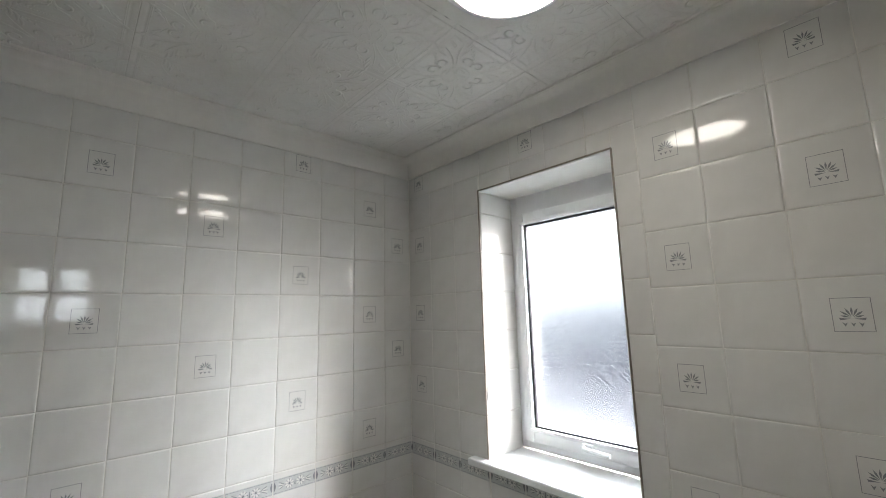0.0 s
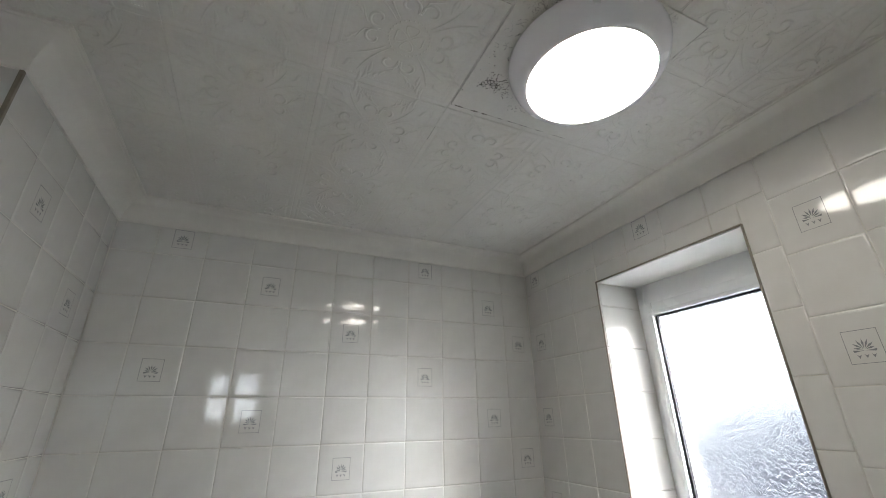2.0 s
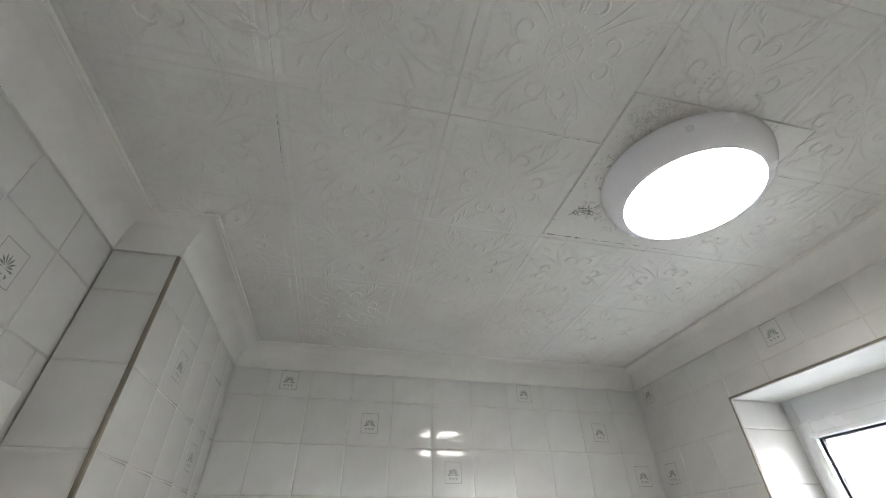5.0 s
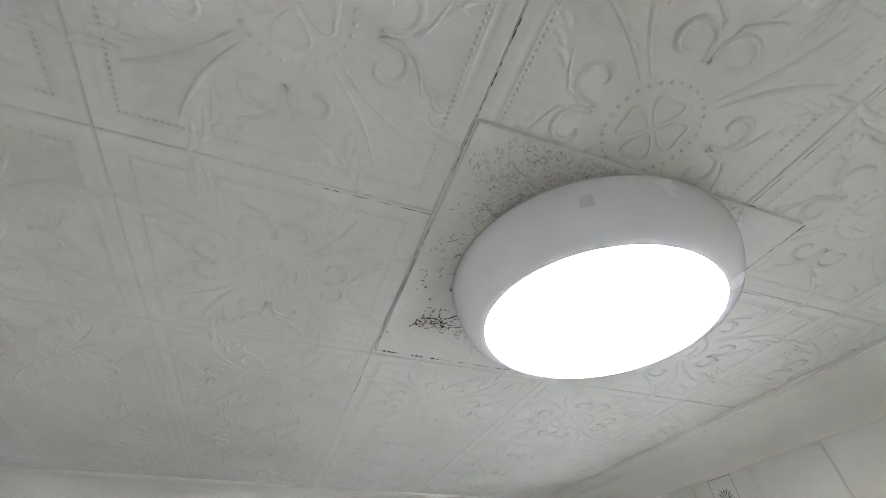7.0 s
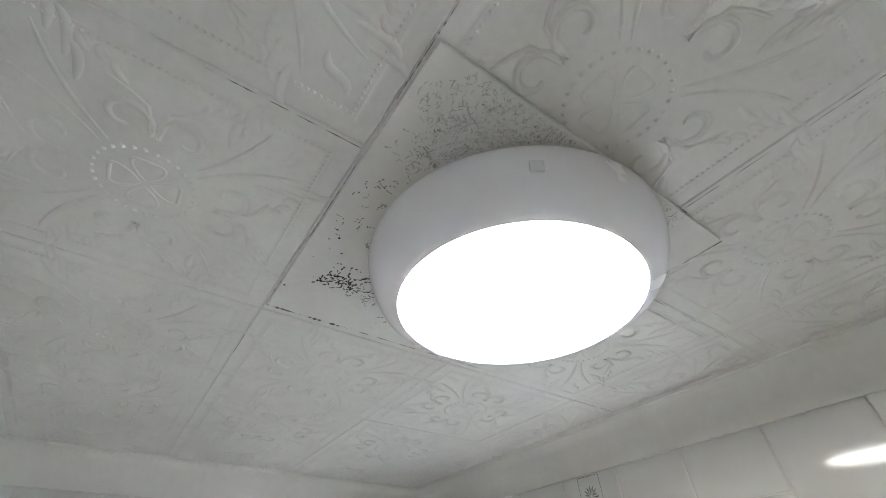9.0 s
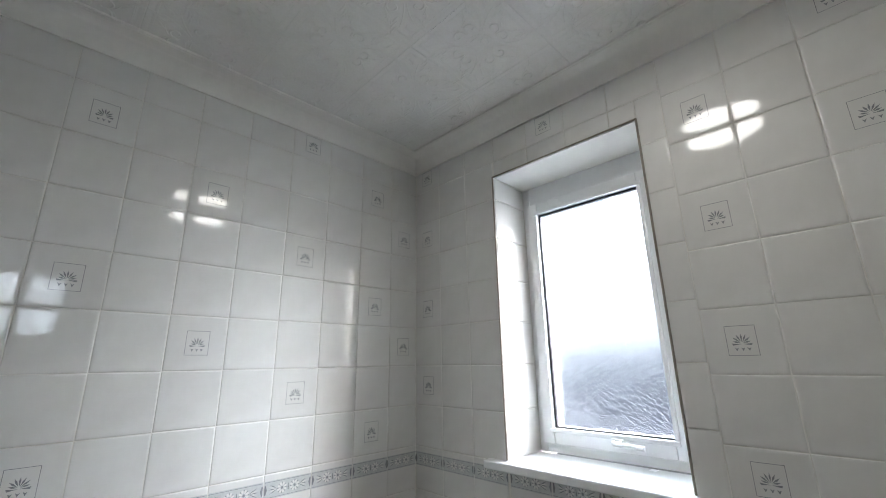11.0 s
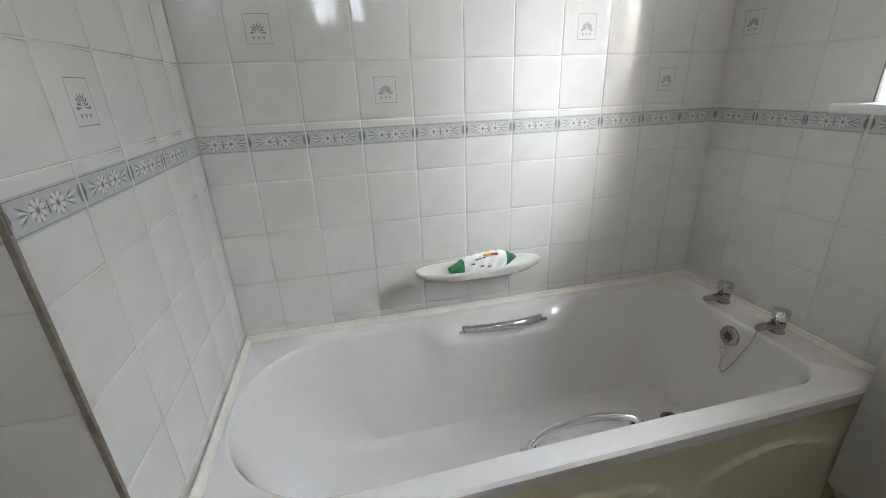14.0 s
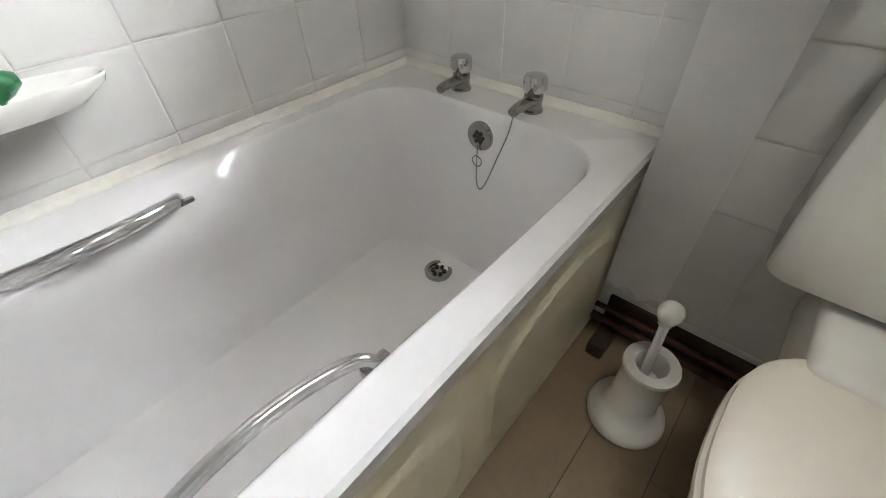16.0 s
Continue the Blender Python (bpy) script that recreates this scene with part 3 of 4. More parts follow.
def panel_y(x, z):
    d = e = 0.0
    for a, b in ((-1.59, -1.10), (-1.06, -.58), (-.54, -.05)):
        u, v = (x - (a + b) / 2) / ((b - a) / 2), (z - .25) / .19
        top = 1 - .22 * (1 - math.cos(u * math.pi)) * .5 if abs(u) < 1 else 0
        r = (abs(u) ** 5 + abs(v / max(top, .3)) ** 5) ** .2
        d = max(d, 1 - smoothstep(.91, .94, r))
        e = max(e, smoothstep(.86, .89, r) * (1 - smoothstep(.92, .945, r)))
    return -.666 - .0050 * d - .0030 * e - .006 * smoothstep(.42, .5, z)


NX, NZ = 170, 46
grid = [[bm.verts.new((PX0 + (PX1 - PX0) * i / NX, panel_y(PX0 + (PX1 - PX0) * i / NX, PZ0 + (PZ1 - PZ0) * j / NZ), PZ0 + (PZ1 - PZ0) * j / NZ)) for i in range(NX + 1)] for j in range(NZ + 1)]
for j in range(NZ):
    for i in range(NX):
        bm.faces.new((grid[j][i], grid[j][i + 1], grid[j + 1][i + 1], grid[j + 1][i]))
box(bm, PX0, -.657, PZ0, PX1, -.652, PZ1)
part("front_panel", bm, M_CREAM, bath, "cream plastic front panel with moulded arches")
# grips
for y0, zz, lean in ((-.093, RIM - .038, 1), (-.603, RIM - .036, -1)):
    xa, xb = -.945, -.665
    if lean > 0:
        pts = curve_pts([(xa, y0 + .012, zz + .004), (xa + .02, y0 - .010, zz + .010), (xa + .08, y0 - .028, zz + .016), ((xa + xb) / 2, y0 - .034, zz + .018),
                         (xb - .08, y0 - .028, zz + .016), (xb - .02, y0 - .010, zz + .010), (xb, y0 + .012, zz + .004)], 6)
    else:
        pts = curve_pts([(xa, y0 - .010, zz), (xa + .012, y0 + .010, zz + .016), (xa + .07, y0 + .026, zz + .022), ((xa + xb) / 2, y0 + .031, zz + .024),
                         (xb - .07, y0 + .026, zz + .022), (xb - .012, y0 + .010, zz + .016), (xb, y0 - .010, zz)], 6)
    rad = [(.0120 if lean > 0 else .0074) + .0022 * math.sin(math.pi * i / (len(pts) - 1)) for i in range(len(pts))]
    bm = tube(bmesh.new(), pts, rad, 12)
    for x in (xa, xb):
        box(bm, x - .020, y0 - .012, zz - .014, x + .020, y0 + .012, zz + .006, .005)
    part("grip", bm, M_CHROME, bath, "curved chrome grip")
# waste and overflow
waste = part("waste", lathe(bmesh.new(), [(.037, .154), (.037, .1615), (.033, .163), (.026, .1615), (.025, .158)], 28, (-.250, -.314, .002)), M_DARKCHROME, bath)
# solid black discs put in for the shade inside the waste holes
bm = bmesh.new()
for k in range(6):
    a = k * math.pi / 3
    lathe(bm, [(.0055, .1600), (.0055, .1618)], 8, (-.250 + .015 * math.cos(a), -.314 + .015 * math.sin(a), .002))
part("slot_shade", bm, M_BLACK, waste)
over = part("overflow", lathe(bmesh.new(), [(.034, .012), (.034, -.004), (.031, -.010), (.022, -.012), (.016, -.011)], 28, (-.114, -.339, .500), "x"), M_DARKCHROME, bath)
# overflow holes likewise: their inner shade is painted as black discs
bm = bmesh.new()
for k in range(6):
    a = k * math.pi / 3
    lathe(bm, [(.005, -.0125), (.005, -.0118)], 8, (-.114, -.339 + .011 * math.cos(a), .500 + .011 * math.sin(a)), "x")
lathe(bm, [(.006, -.0125), (.006, -.0118)], 8, (-.114, -.339, .500), "x")
part("slot_shade", bm, M_BLACK, over)
# sealing strip round the bath
bm = bmesh.new()
for a, b in (((X_END + .006, -.006), (-.006, -.006)), ((-.006, -.006), (-.006, -.676)), ((X_END + .006, -.676), (X_END + .006, -.006))):
    d = (Vector(b) - Vector(a)).normalized()
    s = Vector((d.y, -d.x)) if d.x > .5 else (Vector((-1, 0)) if a[0] > -.1 else Vector((1, 0)))
    prof = ((-.001, -.001), (.014, -.001), (.013, .003), (.007, .010), (.003, .017), (-.001, .018))
    loft(bm, [[(p[0] + s.x * o, p[1] + s.y * o, RIM + h) for o, h in prof] for p in (a, b)], cap0=True, cap1=True)
seal = structure("trim_bath_seal", bm, M_SEAL)

# taps


def pillar_tap(x, y):
    tap = empty("bath_tap", (x, y, RIM), "chrome pillar bath tap", "tap", "pair of bath taps")
    part("base", lathe(bmesh.new(), [(.026, 0), (.026, .005), (.022, .008), (.021, .030), (.023, .036), (.022, .044)], 24), M_DARKCHROME, tap)
    bm = bmesh.new()
    loops = []
    for i, (x, z, w, h) in enumerate(((.012, .028, .021, .015), (-.02, .031, .020, .013), (-.05, .032, .018, .012), (-.074, .031, .016, .011), (-.086, .028, .014, .011))):
        loops.append([(x, w * math.cos(a) * .9, z + h * math.sin(a)) for a in [2 * math.pi * k / 14 for k in range(14)]])
    loft(bm, loops, cap0=True, cap1=True)
    part("spout", bm, M_DARKCHROME, tap)
    bm = lathe(bmesh.new(), [(.012, .044), (.012, .050), (.024, .054), (.027, .060), (.027, .086), (.024, .094), (.012, .098), (.004, .099)], 20)
    for v in bm.verts:
        if .055 < v.co.z < .09:
            a = math.atan2(v.co.y, v.co.x)
            v.co.xy *= 1 + .05 * math.cos(5 * a)
    part("head", bm, M_CHROME, tap)
    tap.scale = (.88, .90, .78)
    return tap


pillar_tap(-.052, -.232)
pillar_tap(-.054, -.424)
plug = empty("plug_chain", (-.126, -.345, .474), "thin metal bead chain looped from tap to overflow", "plug chain")
path = curve_pts([(.000, -.079, .104), (.002, -.070, .06), (.000, -.050, .0), (-.014, -.030, -.070), (-.018, -.016, -.092), (-.015, -.004, -.075), (-.007, .003, -.03), (-.004, .004, .008)], 8)
bm = bmesh.new()
tube(bm, path, .0013, 6)
for p in path[::2]:
    lathe(bm, [(.0008, -.0022), (.0022, 0), (.0008, .0022)], 6, p)
part("chain", bm, M_DARKCHROME, plug)
bm = bmesh.new()
for k in range(14):
    a = 2 * math.pi * k / 14
    b = 2 * math.pi * (k + 1) / 14
    tube(bm, [(-.005, .004 + .013 * math.cos(a), -.030 + .013 * math.sin(a)), (-.005, .004 + .013 * math.cos(b), -.030 + .013 * math.sin(b))], .0014, 6)
part("ring", bm, M_DARKCHROME, plug, "thin metal ring")

# ---- soap shelf ----
shelf = empty("soap_shelf", (-.874, 0, .735), "long white plastic soap dish fixed to tiles", "soap dish")


def dish_loop(a, b, z):
    out = []
    for i in range(48):
        t = 2 * math.pi * i / 48
        c, s = math.cos(t), math.sin(t)
        x = a * math.copysign(abs(c) ** .75, c)
        y = b * math.copysign(abs(s) ** .75, s)
        out.append((x, -.052 + y, z))
    return out


part("dish", loft(bmesh.new(), [dish_loop(.130, .022, -.034), dish_loop(.175, .040, -.026), dish_loop(.209, .048, -.006), dish_loop(.2145, .051, .004), dish_loop(.2125, .050, .007),
                                dish_loop(.207, .046, .005), dish_loop(.199, .042, -.006), dish_loop(.160, .032, -.018), dish_loop(.10, .018, -.021)], cap0=True, cap1=True), M_CERAMIC, shelf)
part("bracket", boxed(-.08, -.03, -.030, .08, -.0005, .002, .004), M_CERAMIC, shelf)
# wrapped bar
bar = empty("soap_wrapper", (-.866, -.052, .714), "crumpled white and green soap wrapper", "soap wrapper")


def wrap_loops(xs, mat):
    loops = []
    for x in xs:
        u = x / .115
        h = .030 * (1 - abs(u) ** 3.0) + .004
        w = .026 * (1 - .45 * abs(u) ** 4)
        loops.append([(x, w * math.cos(a) * (1 + .10 * math.sin(x * 170 + a * 3)), .030 + h * math.sin(a) * (1 + .12 * math.sin(x * 230 + a * 5)) + .012 * u) for a in [2 * math.pi * k / 18 for k in range(18)]])
    return loops


span = lambda a, b, k: [a + (b - a) * i / k for i in range(k + 1)]
part("wrapper", loft(bmesh.new(), wrap_loops(span(-.066, .078, 20), 0), cap0=True, cap1=True), M_SOAPWHITE, bar)
part("green_end", loft(bmesh.new(), wrap_loops(span(-.112, -.066, 8), 0), cap0=True, cap1=True), M_GREEN, bar, "green printed end")
part("green_end", loft(bmesh.new(), wrap_loops(span(.078, .112, 8), 0), cap0=True, cap1=True), M_GREEN, bar, "green printed end")
bm = bmesh.new()
for cx, r, m in ((.012, .013, 0), (.022, .009, 0), (.042, .009, 1), (.032, .008, 1)):
    lathe(bm, [(r, 0), (r * .8, .004), (r * .2, .005)], 10, (cx, -.010 - .003 * m, .0600 + .001 * m), mat=m)
part("printed_fruit", bm, [M_ORANGE, M_RED], bar, "orange and red printed fruit")
bm = bmesh.new()
for x, z, l in ((-.03, .052, .010), (-.018, .054, .008), (-.005, .055, .009), (-.045, .040, .012), (-.015, .030, .012), (.01, .026, .010)):
    yy = -.026 * math.cos(math.asin(min(.95, max(-.9, (z - .030) / .034)))) - .0035
    box(bm, x, yy, z, x + l, yy + .003, z + .004)
part("printed_marks", bm, M_INK, bar, "dark printed marks")

# ---- toilet roll holder ----
holder = empty("toilet_roll_holder", (0, -.757, .86), "white ceramic toilet roll holder on tiled wall", "toilet roll holder")
holder.scale = (1, .87, 1)
bm = bmesh.new()
prof = [(-.115, .012), (-.108, .052), (-.088, .070), (-.062, .058), (-.030, .040), (.0, .034), (.030, .036), (.062, .044), (.088, .046), (.108, .030), (.115, .0), (.108, -.040), (.085, -.052), (.0, -.045), (-.085, -.052), (-.108, -.035)]
prof = [tuple(p)[:2] for p in curve_pts([(a, b, 0) for a, b in prof + [prof[0]]], 4)][:-1]
loft(bm, [[(x, y * s, z * s) for y, z in prof] for x, s in ((-.001, 1.0), (-.014, 1.0), (-.020, .94))], cap0=True, cap1=True)
part("back_plate", bm, M_CERAMIC, holder)
for y, nm in ((-.100, "arm"), (.092, "arm")):
    bm = bmesh.new()
    pr = [(-.004, .055), (-.050, .050), (-.085, .025), (-.100, -.005), (-.092, -.032), (-.060, -.042), (-.004, -.045)]
    pr = [tuple(p)[:2] for p in curve_pts([(a, b, 0) for a, b in pr], 4)]
    loft(bm, [[(a, y + o, b) for a, b in pr] for o in (-.012, -.009, .009, .012)], cap0=True, cap1=True)
    bmesh.ops.bevel(bm, geom=[e for e in bm.edges if abs(e.verts[0].co.y - e.verts[1].co.y) < 1e-6 and len(e.link_faces) == 2], offset=.002, segments=1, affect="EDGES")
    part(nm, bm, M_CERAMIC, holder)
part("spindle", tube(bmesh.new(), [(-.062, -.095, -.008), (-.062, .09, -.008)], .011, 12), M_UPVC, holder)
roll = empty("toilet_roll", (-.068, -.757, .852), "thin toilet roll with paper hanging to the floor", "toilet roll")
bm = bmesh.new()
ring = lambda r, y: [(r * math.cos(a), y, r * math.sin(a)) for a in [2 * math.pi * k / 40 for k in range(40)]]
loft(bm, [ring(.020, -.060), ring(.045, -.0615), ring(.047, -.060), ring(.047, .060), ring(.045, .0615), ring(.020, .060), ring(.020, -.060)])
part("roll", bm, M_PAPER, roll)
bm = bmesh.new()
rows = []
for j in range(60):
    u = j / 59
    z = .004 - u * .60
    rows.append([(-.0475 + .012 * u + .0025 * math.sin(u * 9 + k * .5) * u, -.060 + k * .120 / 10 + .010 * u * math.sin(u * 2), z + (.010 * math.sin(k * 1.3) + .006 * math.sin(k * 3.1) if j > 57 else 0)) for k in range(11)])
loft(bm, rows, close=False)
bmesh.ops.solidify(bm, geom=bm.faces[:], thickness=.0006)
part("loose_paper", bm, M_PAPER, roll, "long strip of hanging paper")

# ---- toilet ----
TY = -1.117
toilet = empty("toilet", (0, TY, 0), "white close-coupled toilet with cream plastic lid, closed", "toilet")


def seat_loop(x0, x1, w, z, sq=0.0, n=56):
    """Egg outline: round at the front x0, flatter at the back x1."""
    out = []
    cx = x0 + (x1 - x0) * .52
    for i in range(n):
        a = 2 * math.pi * i / n
        c, s = math.cos(a), math.sin(a)
        k = 1.0 if c < 0 else .72
        lx = (cx - x0) if c < 0 else (x1 - cx)
        out.append((cx + lx * math.copysign(abs(c) ** (.92 if c < 0 else .6), c), w * math.copysign(abs(s) ** .92, s), z))
    return out


part("pan", loft(bmesh.new(), [seat_loop(-.46, -.12, .105, .002), seat_loop(-.46, -.12, .105, .03), seat_loop(-.45, -.12, .095, .10), seat_loop(-.52, -.12, .105, .20), seat_loop(-.62, -.13, .150, .30), seat_loop(-.665, -.20, .178, .37),
                               seat_loop(-.668, -.20, .180, .40), seat_loop(-.660, -.21, .172, .408)], cap0=True, cap1=True), M_CERAMIC, toilet)
part("back_shelf", boxed(-.30, -.125, .33, -.03, .125, .470, .02, 4), M_CERAMIC, toilet)
part("seat", loft(bmesh.new(), [seat_loop(-.672, -.235, .184, .410), seat_loop(-.676, -.232, .188, .414), seat_loop(-.676, -.232, .188, .426), seat_loop(-.670, -.236, .183, .431)], cap0=True, cap1=True), M_SEAT, toilet)
part("lid", loft(bmesh.new(), [seat_loop(-.664, -.240, .178, .4325), seat_loop(-.672, -.234, .185, .436), seat_loop(-.672, -.234, .185, .446), seat_loop(-.664, -.240, .178, .454), seat_loop(-.645, -.255, .162, .4575), seat_loop(-.56, -.31, .10, .459)],
                 cap0=True, cap1=True), M_SEAT, toilet, "closed cream plastic lid")
for y in (-.075, .075):
    part("hinge", tube(bmesh.new(), [(-.225, y - .018, .444), (-.225, y + .018, .444)], .011, 12), M_SEAT, toilet)
cist = part("cistern", bmesh.new(), M_CERAMIC, toilet)
bm = bmesh.new()


def slab(x0, x1, w, z, r):
    return [(x, y, z) for x, y in round_loop(x0, -w, x1, w, r, .01, 6)]


loft(bm, [slab(-.172, -.012, .203, .478, .032), slab(-.184, -.010, .211, .488, .034), slab(-.189, -.008, .212, .60, .036), slab(-.192, -.006, .207, .785, .036), slab(-.192, -.006, .207, .792, .036)], cap0=True, cap1=True)
bm.to_mesh(cist.data)
bm.free()
cist.data.shade_smooth()
part("cistern_lid", loft(bmesh.new(), [slab(-.194, -.008, .204, .794, .036), slab(-.204, -.006, .212, .799, .040), slab(-.204, -.006, .212, .824, .040), slab(-.198, -.008, .207, .832, .038), slab(-.17, -.02, .185, .836, .03)], cap0=True, cap1=True), M_CERAMIC, cist)
bm = bmesh.new()
lathe(bm, [(.013, .004), (.013, -.008), (.008, -.014)], 16, (-.188, .075, .735), "x")
tube(bm, [(-.200, .075, .735), (-.205, .057, .733), (-.205, .020, .725)], .006, 10)
part("flush_lever", bm, M_CHROME, cist, "chrome flush lever")
part("fixing_nut", lathe(bmesh.new(), [(.02, .455), (.022, .466), (.022, .479)], 16, (-.12, .160, 0)), M_BLACK, cist)

# ---- toilet brush ----
brush = empty("toilet_brush", (-.215, -.845, 0), "white plastic toilet brush in its flared holder", "toilet brush")
part("holder", lathe(bmesh.new(), [(.074, .001), (.083, .008), (.085, .020), (.079, .034), (.064, .044), (.053, .055), (.049, .09), (.049, .150), (.050, .196), (.053, .202), (.055, .210), (.053, .215), (.032, .215), (.028, .210), (.027, .16)], 40), M_CERAMIC, brush)
# black disc added for the shade down inside the holder
part("well_shade", lathe(bmesh.new(), [(.026, .155), (.026, .158)], 24), M_BLACK, brush)
part("stem", tube(bmesh.new(), [(.004, .004, .157), (.012, .010, .25), (.017, .014, .315)], .009, 12), M_UPVC, brush)
bm = lathe(bmesh.new(), [(.004, -.024), (.013, -.022), (.014, -.012), (.019, -.006), (.0225, .006), (.0225, .016), (.018, .026), (.009, .032), (.002, .033)], 28, (.018, .015, .335))
part("knob", bm, M_CERAMIC, brush)

# ---- rotten skirting and pipes at the foot of the wall ----
skirt = structure("baseboard", boxed(-.006, -1.9, .0, .03, -.69, .118, .004), M_TIMBER)
bm = bmesh.new()
tube(bm, [(-.030, -.62, .050), (-.030, -1.0, .048), (-.032, -1.9, .046)], .011, 12)
tube(bm, [(-.024, -.62, .088), (-.024, -1.2, .086), (-.024, -1.9, .084)], .0075, 12)
pipes = tagged(link("heating_pipe", bm, M_PIPE, smooth=True), "dark brown copper pipes along the wall foot", "pipe")
rubble = tagged(link("broken_timber", boxed(-.120, -.742, .001, -.036, -.698, .046, .008), M_TIMBER), "dark damp broken timber block on floor", "timber")

# ---- pieces: floor planks ----
pr = random.Random(11)
PW, PL = .142, 1.22
plank_cache = {}


def plank_mesh(l, w):
    key = (round(l, 3), round(w, 3))
    if key not in plank_cache:
        bm = boxed(0, 0, -.004, l, w, 0, .0012, 1)
        me = bpy.data.meshes.new("plank")
        bm.to_mesh(me)
        bm.free()
        me.materials.append(M_FLOOR)
        plank_cache[key] = me
    return plank_cache[key]


row, y = 0, -.66
while y > Y_REAR:
    x = X_DOOR - .5 + (row * .37) % PL - PL
    while x < 0:
        a, b = max(x, X_DOOR - .1), min(x + PL - .0015, 0)
        if b - a > .05:
            ob = new("plank", plank_mesh(b - a, PW - .0015))
            ob.location = (a, y - PW, pr.uniform(-.0004, .0004))
            ob.parent = floor
        x += PL
    y -= PW
    row += 1

# ---- pieces: wall tiles ----
tr = random.Random(5)
tile_cache = {}


def motif(bm, cx, cz, y):
    """Printed square with a small fan of leaves."""
    w, h, t = .030, .034, .0011
    for x0, z0, x1, z1 in ((-w, -h, w, -h + t), (-w, h - t, w, h), (-w, -h + t, -w + t, h - t), (w - t, -h + t, w, h - t)):
        flat(bm, [(cx + x0, y, cz + z0), (cx + x1, y, cz + z0), (cx + x1, y, cz + z1), (cx + x0, y, cz + z1)], 1)
    for a in (-76, -52, -26, 0, 26, 52, 76):
        l = .022 if abs(a) < 60 else .018
        d, s = Vector((math.sin(radians(a)), math.cos(radians(a)))), Vector((math.cos(radians(a)), -math.sin(radians(a))))
        p = Vector((cx, cz - .006))
        q = [p + d * .002, p + d * l * .62 + s * .0019, p + d * l, p + d * l * .62 - s * .0019]
        flat(bm, [(v.x, y, v.y) for v in q], 1)
    for k in (-1, 0, 1):
        c = (cx + k * .012, cz - .019)
        flat(bm, [(c[0] - .004, y, c[1] + .004), (c[0], y, c[1] - .005), (c[0] + .004, y, c[1] + .003), (c[0], y, c[1] + .001)], 1)
    for k in (-1, 1):
        flat(bm, [(cx, y, cz - .008), (cx + k * .018, y, cz - .011), (cx + k * .020, y, cz - .006), (cx + k * .010, y, cz - .0075)], 1)


def band(bm, w, top, y):
    """Printed band with twin flowers between two lines."""
    z1, z0 = top - .019, top - .068
    m = .002
    flat(bm, [(m, y, z0), (w - m, y, z0), (w - m, y, z1), (m, y, z1)], 2)
    y2, y3 = y - .0001, y - .0002
    for z in (z0 + .003, z1 - .0042):
        flat(bm, [(m, y2, z), (w - m, y2, z), (w - m, y2, z + .0012), (m, y2, z + .0012)], 1)
    if w < .12:
        return
    cz, c0 = (z0 + z1) / 2, w / 2
    for k in (-1, 1):
        c = c0 + k * .020
        # pale petals round a dark eye, with dark gaps between them
        for i in range(8):
            a = radians(45 * i + 22)
            d, q = Vector((math.cos(a), math.sin(a))), Vector((-math.sin(a), math.cos(a)))
            p = Vector((c, cz))
            flat(bm, [(v.x, y2, v.y) for v in (p + d * .0045, p + d * .0105 + q * .0034, p + d * .0150 + q * .0016, p + d * .0150 - q * .0016, p + d * .0105 - q * .0034)], 0)
            a += radians(22.5)
            d, q = Vector((math.cos(a), math.sin(a))), Vector((-math.sin(a), math.cos(a)))
            flat(bm, [(v.x, y3, v.y) for v in (p + d * .0085, p + d * .0125 + q * .0013, p + d * .0165, p + d * .0125 - q * .0013)], 1)
        flat(bm, [(c + .0036 * math.cos(a), y3, cz + .0042 * math.sin(a)) for a in [math.pi * i / 4 for i in range(8)]], 1)
        # fan of strokes towards the joint
        for i in (-2, -1, 0, 1, 2):
            a = radians(14 * i)
            d, q = Vector((k * math.cos(a), math.sin(a))), Vector((-k * math.sin(a), math.cos(a)))
            p = Vector((c + k * .014, cz))
            flat(bm, [(v.x, y3, v.y) for v in (p, p + d * .014 + q * .0015, p + d * .027, p + d * .014 - q * .0015)], 1 if i % 2 == 0 else 0)
        flat(bm, [(c0 + k * .070, y2, cz - .013), (c0 + k * .0735, y2, cz - .013), (c0 + k * .0735, y2, cz + .013), (c0 + k * .070, y2, cz + .013), (c0 + k * .066, y2, cz)], 1)
    flat(bm, [(c0 - .002, y3, cz - .009), (c0 + .002, y3, cz - .009), (c0 + .001, y3, cz + .009), (c0 - .001, y3, cz + .009)], 1)


def tile_mesh(w, h, kind, off):
    key = (round(w, 4), round(h, 4), kind, round(off, 4))
    if key not in tile_cache:
        bm = bmesh.new()
        g = .0009
        loft(bm, [[(x0, y, z0), (x1, y, z0), (x1, y, z1), (x0, y, z1)] for x0, x1, z0, z1, y in
                  [(g + c, w - g - c, g + c, h - g - c, y) for c, y in ((0, .0045), (0, .0019), (.0010, .0010), (.0032, .0003), (.0065, 0))]], cap1=True)
        if kind == "motif":
            motif(bm, w / 2, h / 2, -.0003)
        if kind == "band":
            band(bm, w, h + off, -.0003)
        bmesh.ops.recalc_face_normals(bm, faces=bm.faces)
        me = bpy.data.meshes.new("tile")
        bm.to_mesh(me)
        bm.free()
        me.shade_smooth()
        me.set_sharp_from_angle(angle=radians(50))
        for m in (M_TILE, M_PRINT, M_BAND):
            me.materials.append(m)
        tile_cache[key] = me
    return tile_cache[key]


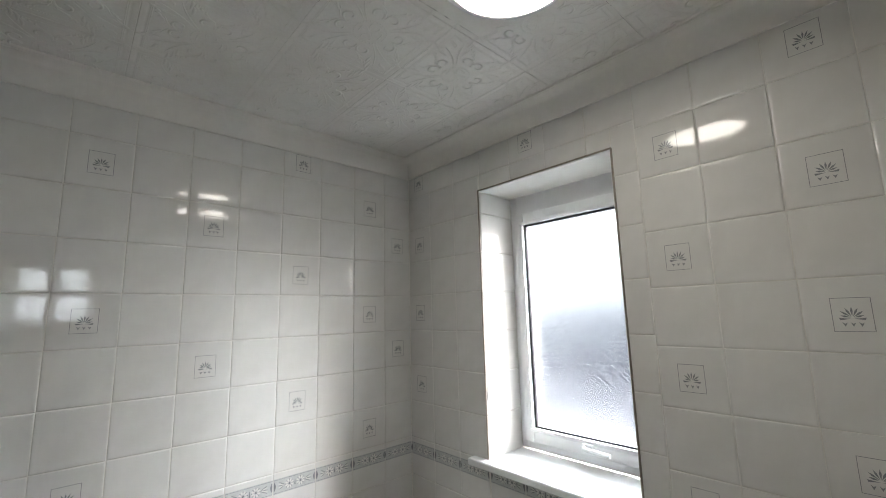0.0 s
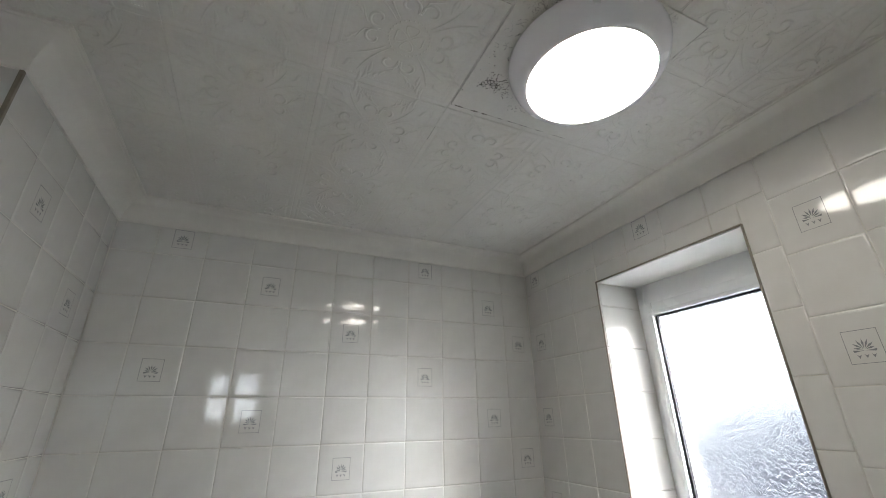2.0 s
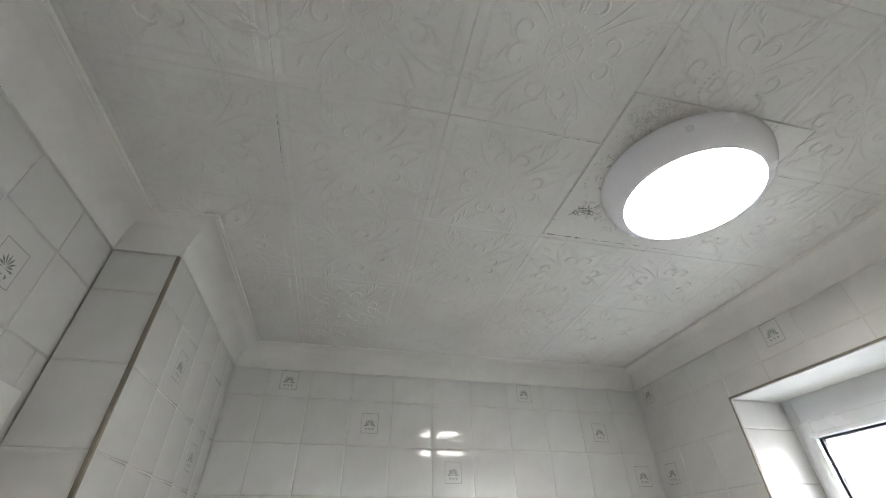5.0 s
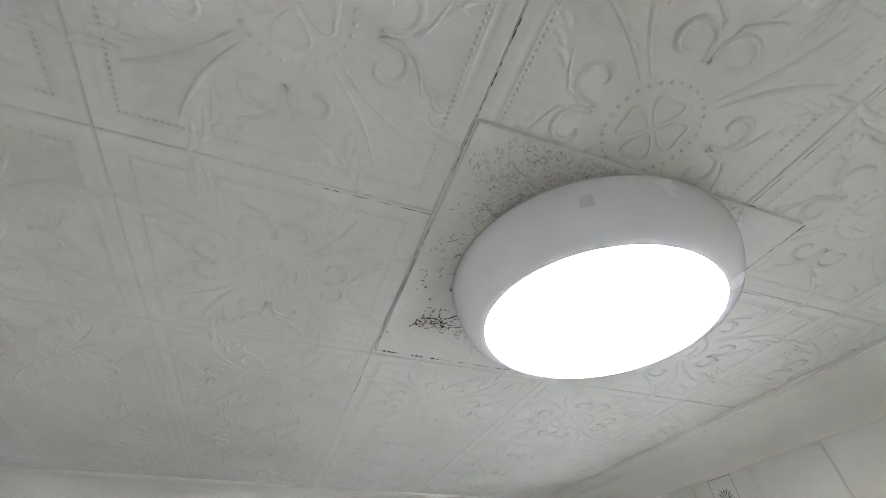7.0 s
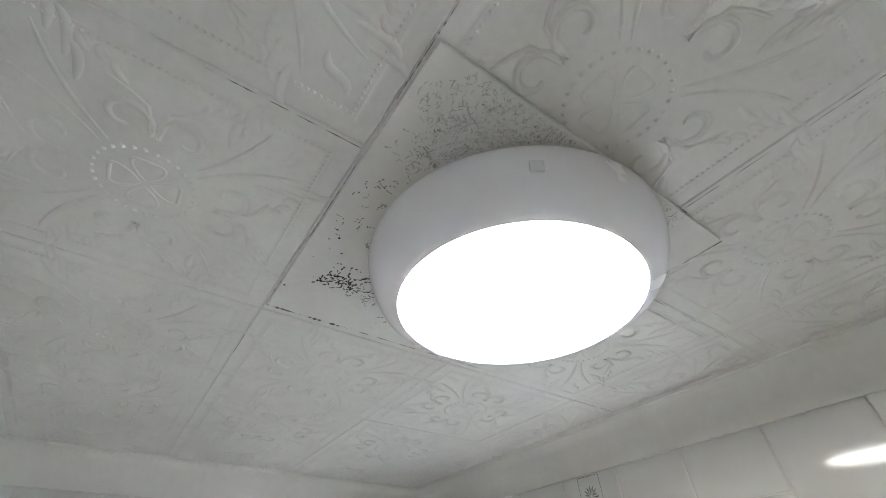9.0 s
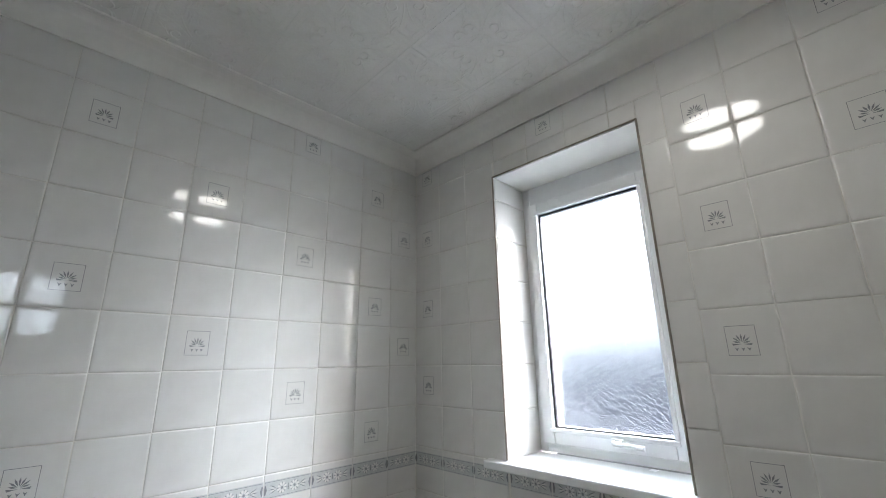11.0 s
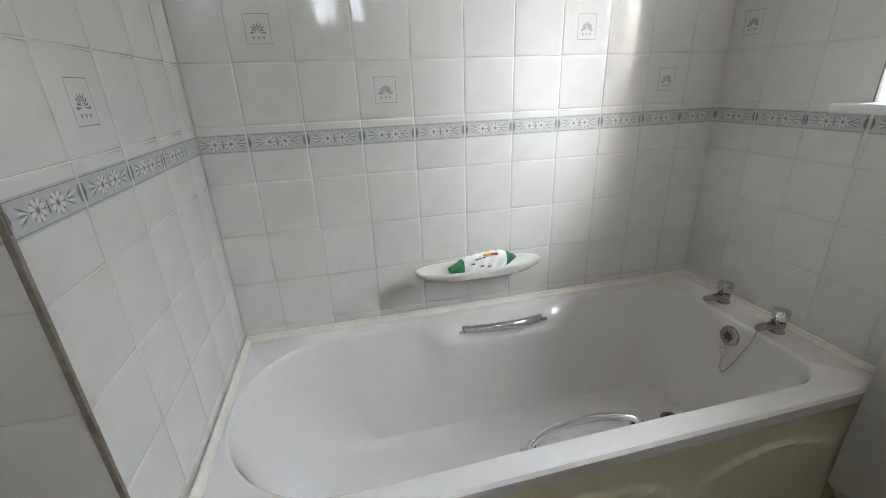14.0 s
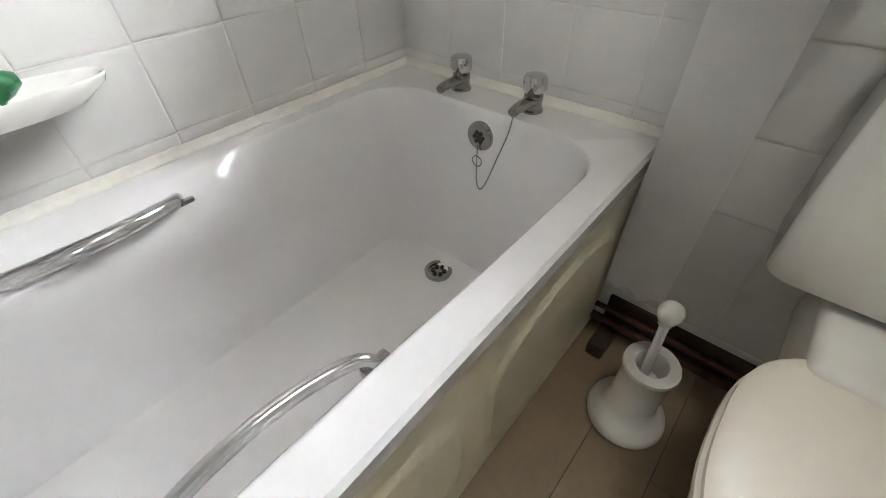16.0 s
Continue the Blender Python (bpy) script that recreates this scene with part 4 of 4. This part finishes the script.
def tile_wall(wall, turn, place, length, first, z_lo, z_hi, kind_of, hole=None, late=99, drop=0.0):
    """Tiles along a wall from u = 0 to length; first is the width of the first, cut tile."""
    edges = [0.0]
    u = first
    while u < length - .004:
        edges.append(u)
        u += TILE
    edges.append(length)
    k0 = math.floor((z_lo - Z_ROW) / TILE)
    k1 = math.ceil((z_hi - Z_ROW + drop) / TILE)
    for c in range(len(edges) - 1):
        for k in range(k0, k1):
            u0, u1 = edges[c], edges[c + 1]
            zr = Z_ROW - (drop if c >= late and k >= 0 else 0)
            za, zb = max(z_lo, zr + k * TILE), min(z_hi, zr + (k + 1) * TILE)
            if c >= late and k == -1:
                zb -= drop
            if u1 - u0 < .012 or zb - za < .012:
                continue
            kind = kind_of(c, k)
            rects = [(u0, za, u1, zb)]
            if hole:
                a, b, lo, hi = hole
                if u0 < b and u1 > a and za < hi and zb > lo:
                    rects = []
                    if u0 < a:
                        rects.append((u0, za, a, zb))
                    if u1 > b:
                        rects.append((b, za, u1, zb))
                    m0, m1 = max(u0, a), min(u1, b)
                    if za < lo:
                        rects.append((m0, za, m1, lo))
                    if zb > hi:
                        rects.append((m0, hi, m1, zb))
                    kind = kind if kind == "band" else "plain"
            for q in rects:
                w, h = q[2] - q[0], q[3] - q[1]
                if w < .012 or h < .012:
                    continue
                kd = kind
                if kd == "motif" and (w < .10 or h < .075):
                    kd = "plain"
                off = zr + (k + 1) * TILE - q[3]
                if kd == "band" and h + off - .068 < .0:
                    kd = "plain"
                if kd == "band" and (h < .10 or off > .0187):
                    kd = "plain"
                ob = new("tile", tile_mesh(w, h, kd, off))
                p = place(q[0])
                ob.matrix_world = Matrix.Translation((p[0], p[1], q[1])) @ pose(0, 0, 0, 0, 0, turn) @ pose(0, tr.uniform(-.0003, .0003), 0, tr.gauss(0, .12), 0, tr.gauss(0, .12))
                m = ob.matrix_world.copy()
                ob.parent = wall
                ob.matrix_world = m


FIRST_BACK = (X_JOINT - 9 * TILE) - X_END
col_shift = int(FIRST_BACK // TILE)
FIRST_BACK -= col_shift * TILE


def back_kind(c, k):
    c -= col_shift
    if k == -2:
        return "band"
    if k < -2:
        return "plain"
    if c % 2 == 1 and (k + (c - 1) // 2) % 3 == 0:
        return "motif"
    if c == 10 and k % 3 == 1:
        return "motif"
    return "plain"


def window_kind(c, k):
    if k == -2:
        return "band"
    if k < -2:
        return "plain"
    if c in (0, 4, 9) and k % 2 == 0 or c in (2, 7, 11) and k % 2 == 1:
        return "motif"
    return "plain"


def side_kind(c, k):
    if k == -2:
        return "band"
    if k < -2:
        return "plain"
    return "motif" if (c % 2 == 1 and (k + (c - 1) // 2) % 3 == 2) else "plain"


tile_wall(wall_back, 0, lambda u: (X_END + u, 0), -X_END, FIRST_BACK, RIM - .01, 2.40, back_kind)
tile_wall(wall_window, -90, lambda u: (0, -u), -Y_REAR, TILE, .125, 2.40, window_kind, hole=(-WIN[1], -WIN[0], WIN[2] - .0255, WIN[3]), late=7, drop=.028)
tile_wall(wall_recess, 90, lambda u: (X_END, Y_NIB + u), -Y_NIB, TILE, .50, 2.40, side_kind)
tile_wall(wall_recess, 0, lambda u: (X_DOOR + u, Y_NIB), X_END - X_DOOR, X_END - X_DOOR, .0, 2.40, lambda c, k: "band" if k == -2 else "plain")
tile_wall(wall_door, 90, lambda u: (X_DOOR, Y_REAR + u), Y_NIB - Y_REAR, TILE, .0, 2.40, side_kind, hole=(DOOR[0] - .048 - Y_REAR, DOOR[1] + .05 - Y_REAR, -.1, DOOR[2] + .05))
tile_wall(wall_rear, 180, lambda u: (-u, Y_REAR), -X_DOOR, TILE, .0, 2.40, side_kind, hole=(-RW[1], -RW[0], RW[2], RW[3]))
# reveal sides
tile_wall(wall_window, 0, lambda u: (.006 + u, WIN[1] - .003), .192, .192, WIN[2] - .002, WIN[3] - .005, lambda c, k: "plain")
tile_wall(wall_window, 180, lambda u: (.198 - u, WIN[0] + .003), .192, .192, WIN[2] - .002, WIN[3] - .005, lambda c, k: "plain")
structure("trim_recess_corner", boxed(X_END - .006, Y_NIB - .003, .0, X_END + .002, Y_NIB + .005, 2.39, .0015), M_TRIM)
